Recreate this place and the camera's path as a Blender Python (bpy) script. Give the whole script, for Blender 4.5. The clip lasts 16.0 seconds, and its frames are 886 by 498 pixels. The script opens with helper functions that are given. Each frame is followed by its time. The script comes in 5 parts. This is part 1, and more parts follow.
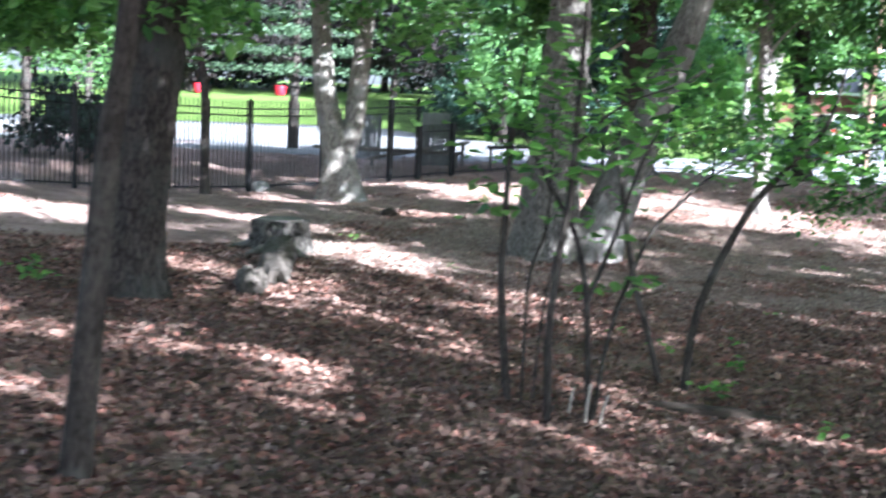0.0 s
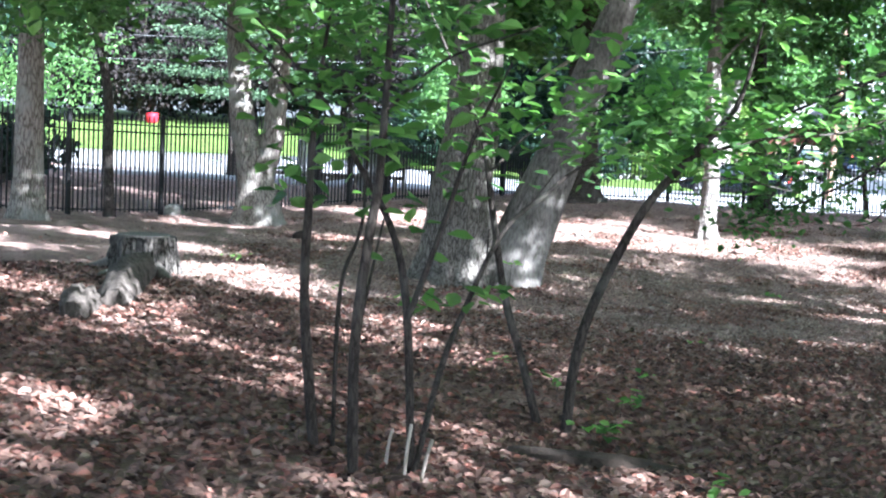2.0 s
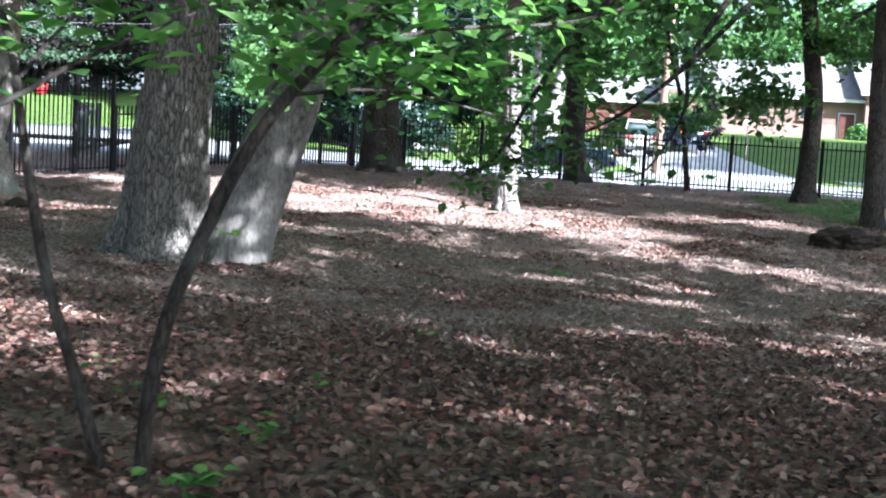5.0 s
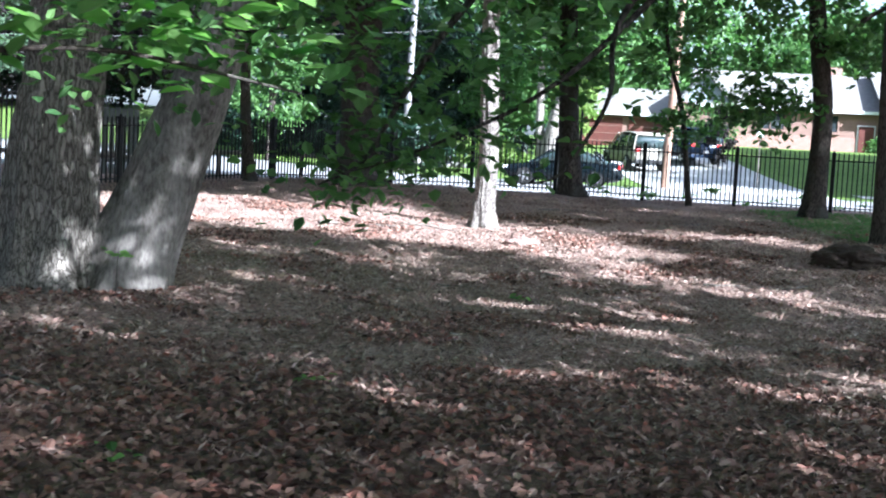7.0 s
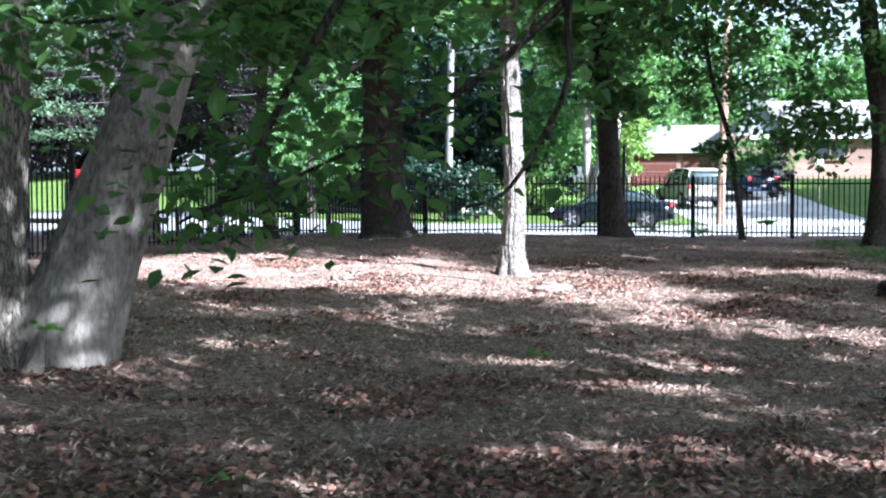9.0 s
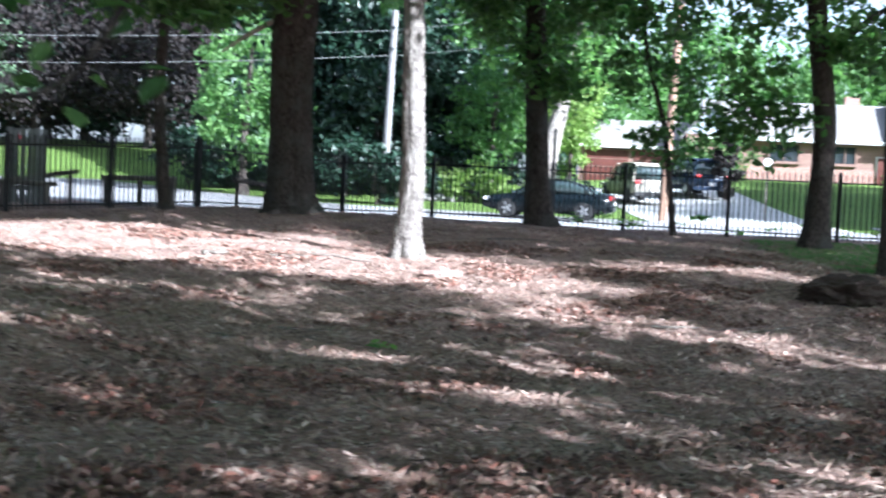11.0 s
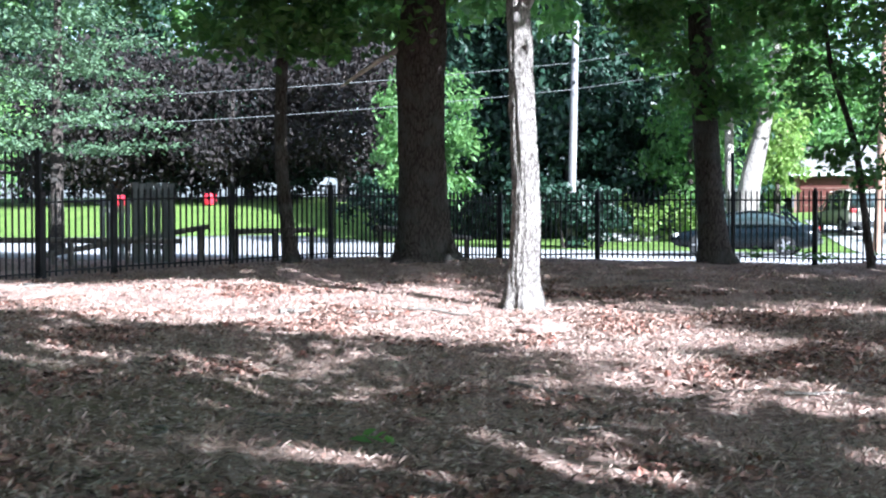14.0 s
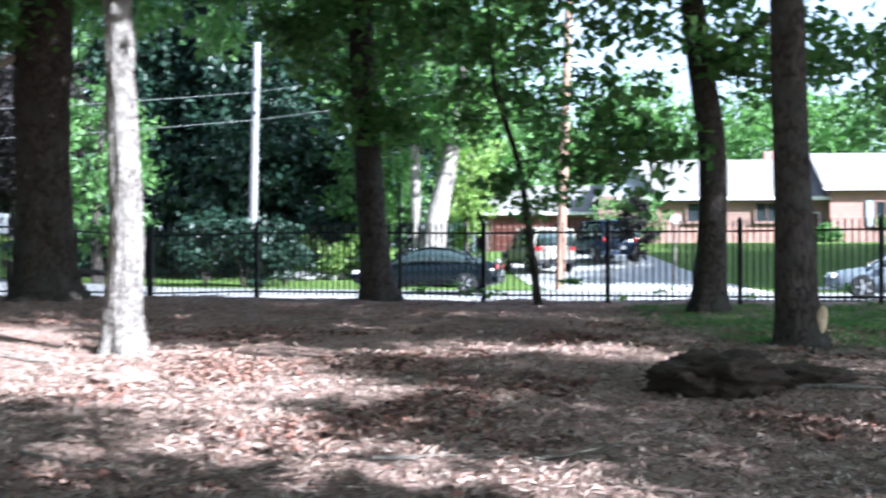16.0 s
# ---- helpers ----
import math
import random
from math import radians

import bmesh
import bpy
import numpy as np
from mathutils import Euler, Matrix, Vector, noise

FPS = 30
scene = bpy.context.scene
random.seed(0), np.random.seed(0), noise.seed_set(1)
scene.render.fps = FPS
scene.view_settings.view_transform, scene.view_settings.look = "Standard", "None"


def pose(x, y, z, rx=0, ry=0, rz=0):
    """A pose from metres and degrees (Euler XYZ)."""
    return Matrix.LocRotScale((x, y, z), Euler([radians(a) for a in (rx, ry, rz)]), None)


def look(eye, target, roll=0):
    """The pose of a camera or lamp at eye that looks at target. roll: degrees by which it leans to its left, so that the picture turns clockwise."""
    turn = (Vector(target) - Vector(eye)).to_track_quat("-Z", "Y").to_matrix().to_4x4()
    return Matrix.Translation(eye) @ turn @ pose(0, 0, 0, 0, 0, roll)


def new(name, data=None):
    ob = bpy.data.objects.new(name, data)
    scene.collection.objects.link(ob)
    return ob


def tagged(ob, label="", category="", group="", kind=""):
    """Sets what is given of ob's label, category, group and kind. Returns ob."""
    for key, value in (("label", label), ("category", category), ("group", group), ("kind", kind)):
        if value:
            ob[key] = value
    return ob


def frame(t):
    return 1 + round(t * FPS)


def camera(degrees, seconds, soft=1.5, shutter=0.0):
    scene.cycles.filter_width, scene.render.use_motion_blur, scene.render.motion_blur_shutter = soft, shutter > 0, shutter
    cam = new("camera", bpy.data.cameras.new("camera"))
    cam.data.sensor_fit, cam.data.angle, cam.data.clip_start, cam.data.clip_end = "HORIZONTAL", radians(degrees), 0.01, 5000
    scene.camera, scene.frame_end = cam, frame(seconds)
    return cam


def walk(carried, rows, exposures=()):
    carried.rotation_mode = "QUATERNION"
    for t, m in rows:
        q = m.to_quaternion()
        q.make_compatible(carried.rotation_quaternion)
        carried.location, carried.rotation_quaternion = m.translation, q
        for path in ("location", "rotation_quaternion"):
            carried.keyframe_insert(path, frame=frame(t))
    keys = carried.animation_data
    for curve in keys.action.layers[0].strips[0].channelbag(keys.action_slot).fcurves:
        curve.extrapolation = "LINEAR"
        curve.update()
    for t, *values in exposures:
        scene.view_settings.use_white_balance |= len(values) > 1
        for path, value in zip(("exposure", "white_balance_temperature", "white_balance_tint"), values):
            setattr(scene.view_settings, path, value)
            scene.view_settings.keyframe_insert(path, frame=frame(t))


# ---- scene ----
cam = camera(36.0, 16.0, soft=2.0, shutter=0.4)
EXPOSURE, KELVIN, TINT = 2.5, 5080, 11.0
PATH = [
    (0, (0.763, -5.37, 2.673), (0.562, -3.394, 2.438), 2.5),
    (0.5, (1.066, -4.791, 2.527), (0.97, -2.802, 2.349), 4.0),
    (1, (1.313, -4.228, 2.436), (1.193, -2.238, 2.271), 5.1),
    (1.5, (1.425, -3.679, 2.406), (1.302, -1.689, 2.248), 2.4),
    (2, (1.656, -2.993, 2.235), (1.487, -1.008, 2.057), 2.7),
    (2.5, (1.852, -2.419, 2.187), (1.68, -0.437, 1.986), 3.4),
    (3, (2.1, -1.751, 2.083), (1.965, 0.235, 1.893), 3.6),
    (3.5, (2.305, -1.191, 2.095), (2.127, 0.788, 1.873), 5.0),
    (4, (2.471, -0.613, 1.99), (2.329, 1.372, 1.789), 1.4),
    (4.5, (2.783, -0.062, 1.941), (2.663, 1.924, 1.738), 3.6),
    (5, (3.012, 0.689, 1.849), (3.064, 2.679, 1.653), 3.3),
    (7.5, (4.222, 3.42, 1.71), (4.217, 5.415, 1.558), 2.5),
    (8, (4.389, 4.03, 1.651), (4.363, 6.027, 1.538), -0.1),
    (10.5, (5.359, 6.494, 1.424), (5.226, 8.487, 1.328), 0.9),
    (11, (5.692, 7.203, 1.338), (5.672, 9.2, 1.225), 2.7),
    (11.5, (5.896, 7.879, 1.303), (6.002, 9.872, 1.185), 4.4),
    (12, (6.077, 8.514, 1.294), (6.234, 10.505, 1.204), 1.6),
    (12.5, (6.306, 9.12, 1.255), (6.273, 11.119, 1.2), 0.9),
    (13, (6.499, 9.627, 1.25), (6.218, 11.606, 1.177), 2.5),
    (13.5, (6.728, 10.054, 1.242), (6.398, 12.026, 1.172), 0.3),
    (14, (7.038, 10.549, 1.237), (6.683, 12.516, 1.184), -0.1),
    (14.5, (7.229, 11.14, 1.218), (6.899, 13.112, 1.181), 2.5),
    (15, (7.395, 11.726, 1.175), (7.175, 13.713, 1.141), 0.4),
    (15.5, (7.704, 12.249, 1.186), (7.591, 14.245, 1.17), 0.7),
    (16, (7.946, 13.046, 1.085), (8.01, 15.045, 1.092), -0.0),
]
walk(cam, [(t, look(eye, target, roll)) for t, eye, target, roll in PATH], [(0.0, EXPOSURE + 0.65, KELVIN, TINT), (2.2, EXPOSURE + 0.65, KELVIN, TINT), (3.0, EXPOSURE + 0.82, KELVIN, TINT), (3.5, EXPOSURE + 0.82, KELVIN, TINT), (4.0, EXPOSURE + 0.57, KELVIN, TINT), (7.5, EXPOSURE, KELVIN, TINT), (16.0, EXPOSURE, KELVIN, TINT)])

# ---- sun and sky ----
SUN_AZ = radians(-38)      # the side the sun stands on, from +x towards +y
SUN_EL = radians(31)
SUN_XY = Vector((math.cos(SUN_AZ), math.sin(SUN_AZ)))
world = bpy.data.worlds.new("world")
scene.world = world
world.use_nodes = True
_n = world.node_tree.nodes
_sky = _n.new("ShaderNodeTexSky")
_sky.sky_type, _sky.sun_disc = "NISHITA", False
_sky.dust_density = 2.0
_sky.sun_elevation, _sky.sun_rotation = SUN_EL, math.pi / 2 - SUN_AZ
_haze = _n.new("ShaderNodeHueSaturation")   # a milky summer haze
_haze.inputs["Saturation"].default_value, _haze.inputs["Value"].default_value = 0.45, 1.15
world.node_tree.links.new(_sky.outputs[0], _haze.inputs["Color"])
world.node_tree.links.new(_haze.outputs[0], _n["Background"].inputs[0])
_n["Background"].inputs[1].default_value = 0.06
sun = new("sun", bpy.data.lights.new("sun", "SUN"))
sun.data.energy, sun.data.angle, sun.data.color = 5.0, radians(0.55), (1.0, 0.93, 0.82)
sun.matrix_world = look((0, 0, 0), (-SUN_XY.x * math.cos(SUN_EL), -SUN_XY.y * math.cos(SUN_EL), -math.sin(SUN_EL)))


# ---- materials ----
def shader(name, rough=0.8, metal=0.0, spec=0.3):
    m = bpy.data.materials.new(name)
    m.use_nodes = True
    b = m.node_tree.nodes["Principled BSDF"]
    b.inputs["Roughness"].default_value, b.inputs["Metallic"].default_value = rough, metal
    b.inputs["Specular IOR Level"].default_value = spec
    return m, m.node_tree.nodes, m.node_tree.links, b


def ramp(nodes, *stops):
    r = nodes.new("ShaderNodeValToRGB")
    e = r.color_ramp.elements
    while len(e) < len(stops):
        e.new(0.5)
    for k, (p, c) in zip(e, stops):
        k.position, k.color = p, (*c, 1)
    return r


def noise_tex(nodes, links, scale, detail=5, stretch=(1, 1, 1), coord="Object", rough=0.6):
    tc, mp, t = nodes.new("ShaderNodeTexCoord"), nodes.new("ShaderNodeMapping"), nodes.new("ShaderNodeTexNoise")
    mp.inputs["Scale"].default_value = stretch
    t.inputs["Scale"].default_value, t.inputs["Detail"].default_value, t.inputs["Roughness"].default_value = scale, detail, rough
    links.new(tc.outputs[coord], mp.inputs[0])
    links.new(mp.outputs[0], t.inputs[0])
    return t


def mottled(name, dark, light, scale=3.0, fine=40.0, rough=0.8, metal=0.0, bump=0.3, stretch=(1, 1, 1), spec=0.3, dist=0.02):
    """Two scales of mottling and a fine relief."""
    m, n, l, b = shader(name, rough, metal, spec)
    a, f = noise_tex(n, l, scale, 4, stretch), noise_tex(n, l, fine, 6, stretch)
    mix = n.new("ShaderNodeMix")
    mix.inputs[0].default_value = 0.5
    l.new(a.outputs[0], mix.inputs[2])
    l.new(f.outputs[0], mix.inputs[3])
    r = ramp(n, (0.36, dark), (0.64, light))
    l.new(mix.outputs[0], r.inputs[0])
    l.new(r.outputs[0], b.inputs["Base Color"])
    bp = n.new("ShaderNodeBump")
    bp.inputs["Strength"].default_value, bp.inputs["Distance"].default_value = bump, dist
    l.new(f.outputs[0], bp.inputs["Height"])
    l.new(bp.outputs[0], b.inputs["Normal"])
    return m


def leafy(name, dark, light, translucent=0.45, rough=0.45):
    m, n, l, b = shader(name, rough, 0, 0.35)
    g = n.new("ShaderNodeNewGeometry")
    r = ramp(n, (0.0, dark), (1.0, light))
    l.new(g.outputs["Random Per Island"], r.inputs[0])
    l.new(r.outputs[0], b.inputs["Base Color"])
    t, mx, br = n.new("ShaderNodeBsdfTranslucent"), n.new("ShaderNodeMixShader"), n.new("ShaderNodeMixRGB")
    br.blend_type = "MULTIPLY"
    br.inputs[0].default_value, br.inputs[2].default_value = 1.0, (1.35, 1.6, 0.95, 1)
    l.new(r.outputs[0], br.inputs[1])
    l.new(br.outputs[0], t.inputs[0])
    mx.inputs[0].default_value = translucent
    l.new(b.outputs[0], mx.inputs[1])
    l.new(t.outputs[0], mx.inputs[2])
    l.new(mx.outputs[0], n["Material Output"].inputs[0])
    return m


def bark(name, dark, light, lichen=None, scale=9.0, depth=0.03):
    """Upright plates and furrows, with blotches of lichen."""
    m, n, l, b = shader(name, 0.9, 0, 0.15)
    f = noise_tex(n, l, scale, 6, (1, 1, 0.16), rough=0.65)
    v = n.new("ShaderNodeTexVoronoi")
    v.feature, v.inputs["Scale"].default_value = "DISTANCE_TO_EDGE", scale * 1.6
    mp = n.new("ShaderNodeMapping")
    mp.inputs["Scale"].default_value = (1, 1, 0.2)
    add = n.new("ShaderNodeMixRGB")
    add.inputs[0].default_value = 0.12
    tc = n.new("ShaderNodeTexCoord")
    l.new(tc.outputs["Object"], add.inputs[1])
    l.new(f.outputs["Color"], add.inputs[2])
    l.new(add.outputs[0], mp.inputs[0])
    l.new(mp.outputs[0], v.inputs["Vector"])
    mul = n.new("ShaderNodeMath")
    mul.operation, mul.use_clamp = "MULTIPLY_ADD", True
    mul.inputs[1].default_value = 2.6
    l.new(v.outputs["Distance"], mul.inputs[0])
    half = n.new("ShaderNodeMath")
    half.operation = "MULTIPLY"
    half.inputs[1].default_value = 0.55
    l.new(f.outputs[0], half.inputs[0])
    l.new(half.outputs[0], mul.inputs[2])
    r = ramp(n, (0.25, dark), (0.75, light))
    l.new(mul.outputs[0], r.inputs[0])
    out = r.outputs[0]
    if lichen:
        k = noise_tex(n, l, 2.2, 5)
        kr = ramp(n, (0.5, (0, 0, 0)), (0.66, (0.8, 0.8, 0.8)))
        l.new(k.outputs[0], kr.inputs[0])
        mx = n.new("ShaderNodeMixRGB")
        l.new(kr.outputs[0], mx.inputs[0])
        l.new(out, mx.inputs[1])
        mx.inputs[2].default_value = (*lichen, 1)
        out = mx.outputs[0]
    l.new(out, b.inputs["Base Color"])
    bp = n.new("ShaderNodeBump")
    bp.inputs["Strength"].default_value, bp.inputs["Distance"].default_value = 0.9, depth
    l.new(mul.outputs[0], bp.inputs["Height"])
    l.new(bp.outputs[0], b.inputs["Normal"])
    return m


def litter_material(name, hues):
    m, n, l, b = shader(name, 0.75, 0, 0.25)
    g = n.new("ShaderNodeNewGeometry")
    r = ramp(n, *[(i / (len(hues) - 1), c) for i, c in enumerate(hues)])
    l.new(g.outputs["Random Per Island"], r.inputs[0])
    l.new(r.outputs[0], b.inputs["Base Color"])
    return m


def ground_material():
    """Bare soil with crumbled leaves and needles, passing into grass where the grass attribute says so."""
    m, n, l, b = shader("forest_floor", 0.95, 0, 0.1)
    a, f, s = noise_tex(n, l, 0.9, 6), noise_tex(n, l, 22, 8, rough=0.75), noise_tex(n, l, 70, 5, (1, 0.25, 1), rough=0.8)
    mix = n.new("ShaderNodeMix")
    mix.inputs[0].default_value = 0.68
    l.new(a.outputs[0], mix.inputs[2])
    l.new(f.outputs[0], mix.inputs[3])
    r = ramp(n, (0.36, (0.085, 0.06, 0.048)), (0.5, (0.34, 0.23, 0.195)), (0.64, (0.61, 0.455, 0.40)))
    l.new(mix.outputs[0], r.inputs[0])
    gr = ramp(n, (0.35, (0.055, 0.10, 0.022)), (0.65, (0.17, 0.25, 0.06)))
    l.new(mix.outputs[0], gr.inputs[0])
    at = n.new("ShaderNodeAttribute")
    at.attribute_name = "grass"
    mx = n.new("ShaderNodeMixRGB")
    l.new(at.outputs["Fac"], mx.inputs[0])
    l.new(r.outputs[0], mx.inputs[1])
    l.new(gr.outputs[0], mx.inputs[2])
    l.new(mx.outputs[0], b.inputs["Base Color"])
    ad = n.new("ShaderNodeMath")
    l.new(f.outputs[0], ad.inputs[0])
    l.new(s.outputs[0], ad.inputs[1])
    bp = n.new("ShaderNodeBump")
    bp.inputs["Strength"].default_value, bp.inputs["Distance"].default_value = 0.9, 0.03
    l.new(ad.outputs[0], bp.inputs["Height"])
    l.new(bp.outputs[0], b.inputs["Normal"])
    return m


def brick_material(name, c1, c2, mortar):
    m, n, l, b = shader(name, 0.9, 0, 0.2)
    t, tc, mp = n.new("ShaderNodeTexBrick"), n.new("ShaderNodeTexCoord"), n.new("ShaderNodeMapping")
    mp.inputs["Rotation"].default_value = (math.pi / 2, 0, 0)
    for i, c in zip(("Color1", "Color2", "Mortar"), (c1, c2, mortar)):
        t.inputs[i].default_value = (*c, 1)
    t.inputs["Scale"].default_value, t.inputs["Brick Width"].default_value, t.inputs["Row Height"].default_value = 1.0, 0.21, 0.075
    t.inputs["Mortar Size"].default_value = 0.008
    l.new(tc.outputs["Object"], mp.inputs[0])
    l.new(mp.outputs[0], t.inputs[0])
    l.new(t.outputs[0], b.inputs["Base Color"])
    return m


M_GROUND = ground_material()
M_LITTER = litter_material("dry_leaves", [(0.07, 0.047, 0.038), (0.20, 0.128, 0.10), (0.38, 0.255, 0.205), (0.32, 0.215, 0.175), (0.15, 0.10, 0.08), (0.46, 0.22, 0.165), (0.52, 0.40, 0.34)])
M_OAK_LITTER = litter_material("brown_oak_leaves", [(0.035, 0.024, 0.019), (0.12, 0.072, 0.055), (0.25, 0.15, 0.115), (0.19, 0.115, 0.09), (0.07, 0.046, 0.036), (0.28, 0.12, 0.088), (0.34, 0.245, 0.2)])
M_STRAW = litter_material("dry_straw", [(0.08, 0.055, 0.042), (0.28, 0.20, 0.16), (0.46, 0.35, 0.29), (0.22, 0.13, 0.10), (0.38, 0.29, 0.24)])
M_SHREDS = litter_material("straw_shreds", [(0.035, 0.026, 0.021), (0.20, 0.14, 0.11), (0.50, 0.385, 0.33), (0.09, 0.063, 0.05), (0.62, 0.50, 0.43), (0.30, 0.17, 0.13), (0.05, 0.036, 0.029)])
M_ROTTEN = mottled("rotten_log_wood", (0.022, 0.018, 0.015), (0.16, 0.135, 0.115), 7, 34, 0.95, bump=0.9, stretch=(1, 1, 0.4), spec=0.1)
M_ASPHALT = mottled("asphalt", (0.22, 0.22, 0.225), (0.32, 0.315, 0.31), 1.2, 60, 0.85, bump=0.2)
M_CONCRETE = mottled("pale_concrete", (0.34, 0.335, 0.32), (0.48, 0.47, 0.45), 1.0, 30, 0.85, bump=0.2)
M_BARK_DARK = bark("dark_bark", (0.022, 0.018, 0.016), (0.098, 0.081, 0.07), (0.09, 0.09, 0.08), 17.0)
M_BARK_GREY = bark("grey_bark", (0.10, 0.085, 0.07), (0.36, 0.32, 0.28), (0.34, 0.33, 0.30), 14.0)
M_BARK_OAK = bark("ridged_oak_bark", (0.07, 0.06, 0.05), (0.30, 0.27, 0.235), None, 17.0, 0.04)
M_STUMP = bark("weathered_stump_bark", (0.02, 0.017, 0.014), (0.19, 0.17, 0.15), None, 13.0, 0.05)
M_BARK_SMOOTH = mottled("smooth_blotched_bark", (0.06, 0.052, 0.045), (0.30, 0.272, 0.245), 3.0, 26, 0.85, bump=0.8, stretch=(1, 1, 0.45), spec=0.15)
M_BARK_PALE = bark("pale_flaky_bark", (0.07, 0.058, 0.05), (0.40, 0.36, 0.325), (0.43, 0.395, 0.36), 26.0, 0.03)
M_BARK_THIN = bark("sapling_bark", (0.016, 0.013, 0.011), (0.07, 0.057, 0.048), (0.12, 0.11, 0.095), 22.0, 0.006)
M_PALE_WOOD = mottled("peeled_wood", (0.30, 0.25, 0.20), (0.55, 0.48, 0.41), 6, 50, 0.8, stretch=(1, 1, 0.2))
M_CUT_WOOD = mottled("cut_wood", (0.45, 0.33, 0.20), (0.66, 0.52, 0.34), 9, 60, 0.8)
M_OLD_WOOD = mottled("weathered_wood", (0.075, 0.064, 0.054), (0.27, 0.24, 0.21), 9, 50, 0.9, bump=0.6, stretch=(1, 1, 0.2))
M_GREY_BOARD = mottled("grey_boards", (0.11, 0.118, 0.115), (0.25, 0.255, 0.25), 5, 40, 0.85, stretch=(3, 3, 0.3))
M_LEAF = leafy("green_leaves", (0.048, 0.11, 0.036), (0.15, 0.255, 0.085))
M_LEAF_NEAR = leafy("sapling_leaves", (0.042, 0.10, 0.033), (0.25, 0.42, 0.125), 0.55, 0.4)
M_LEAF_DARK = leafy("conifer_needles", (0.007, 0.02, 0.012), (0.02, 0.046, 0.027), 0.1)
M_LEAF_LIGHT = leafy("light_leaves", (0.14, 0.22, 0.06), (0.28, 0.36, 0.12), 0.45)
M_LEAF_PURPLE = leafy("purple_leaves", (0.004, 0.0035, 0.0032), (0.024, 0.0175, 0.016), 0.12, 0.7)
M_LEAF_PINE = leafy("pine_needles", (0.04, 0.075, 0.042), (0.12, 0.185, 0.10), 0.25, 0.6)
M_BLACK_METAL = mottled("black_fence_paint", (0.006, 0.006, 0.007), (0.014, 0.014, 0.015), 8, 60, 0.55, bump=0.1, spec=0.25)
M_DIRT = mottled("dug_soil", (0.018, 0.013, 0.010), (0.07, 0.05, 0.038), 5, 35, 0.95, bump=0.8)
M_STONE = mottled("grey_stone", (0.14, 0.135, 0.125), (0.34, 0.33, 0.31), 4, 30, 0.85, bump=0.5)


# ---- mesh helpers ----
def mesh_from(name, verts, faces, material, smooth=False):
    """A mesh from arrays: verts n x 3, faces m x 3 or m x 4."""
    verts, faces = np.asarray(verts, np.float32), np.asarray(faces, np.int32)
    me = bpy.data.meshes.new(name)
    k = faces.shape[1]
    me.vertices.add(len(verts))
    me.vertices.foreach_set("co", verts.ravel())
    me.loops.add(faces.size)
    me.loops.foreach_set("vertex_index", faces.ravel())
    me.polygons.add(len(faces))
    me.polygons.foreach_set("loop_start", np.arange(0, faces.size, k, dtype=np.int32))
    me.polygons.foreach_set("use_smooth", np.full(len(faces), smooth))
    me.update(calc_edges=True)
    me.materials.append(material)
    return me


def part(name, source, material, parent=None, label=""):
    """Links a bmesh or a mesh as one object under a thing or a part."""
    if isinstance(source, bmesh.types.BMesh):
        me = bpy.data.meshes.new(name)
        source.to_mesh(me)
        source.free()
        me.materials.append(material)
    else:
        me = source
    ob = new(name, me)
    ob.parent = parent
    if label:
        tagged(ob, label)
    return ob


def thing(name, at, label, category, group="", kind="", turn=0.0):
    ob = new(name)
    ob.empty_display_size = 0.2
    ob.matrix_basis = pose(*at, 0, 0, turn)
    return tagged(ob, label, category, group, kind)


def box(size, at=(0, 0, 0), bevel=0.0, bm=None, turn=None):
    """A box with softened edges; at is its centre."""
    bm = bm or bmesh.new()
    m = Matrix.Translation(at) @ (turn or Matrix()) @ Matrix.Diagonal((*size, 1))
    vs = bmesh.ops.create_cube(bm, size=1.0, matrix=m)["verts"]
    if bevel:
        es = {e for v in vs for e in v.link_edges}
        bmesh.ops.bevel(bm, geom=list(es), offset=bevel, segments=2, affect="EDGES", profile=0.6)
    return bm


def spline(points, steps):
    """Points and radii along a smooth line through the given (x, y, z, r)."""
    p = np.array(points, float)
    p = np.vstack([2 * p[0] - p[1], p, 2 * p[-1] - p[-2]])
    out = []
    for i in range(1, len(p) - 2):
        for t in np.linspace(0, 1, steps, endpoint=False):
            a, b, c, d = p[i - 1 : i + 3]
            out.append(0.5 * (2 * b + (c - a) * t + (2 * a - 5 * b + 4 * c - d) * t * t + (3 * b - a - 3 * c + d) * t ** 3))
    out.append(p[-2])
    return np.array(out)


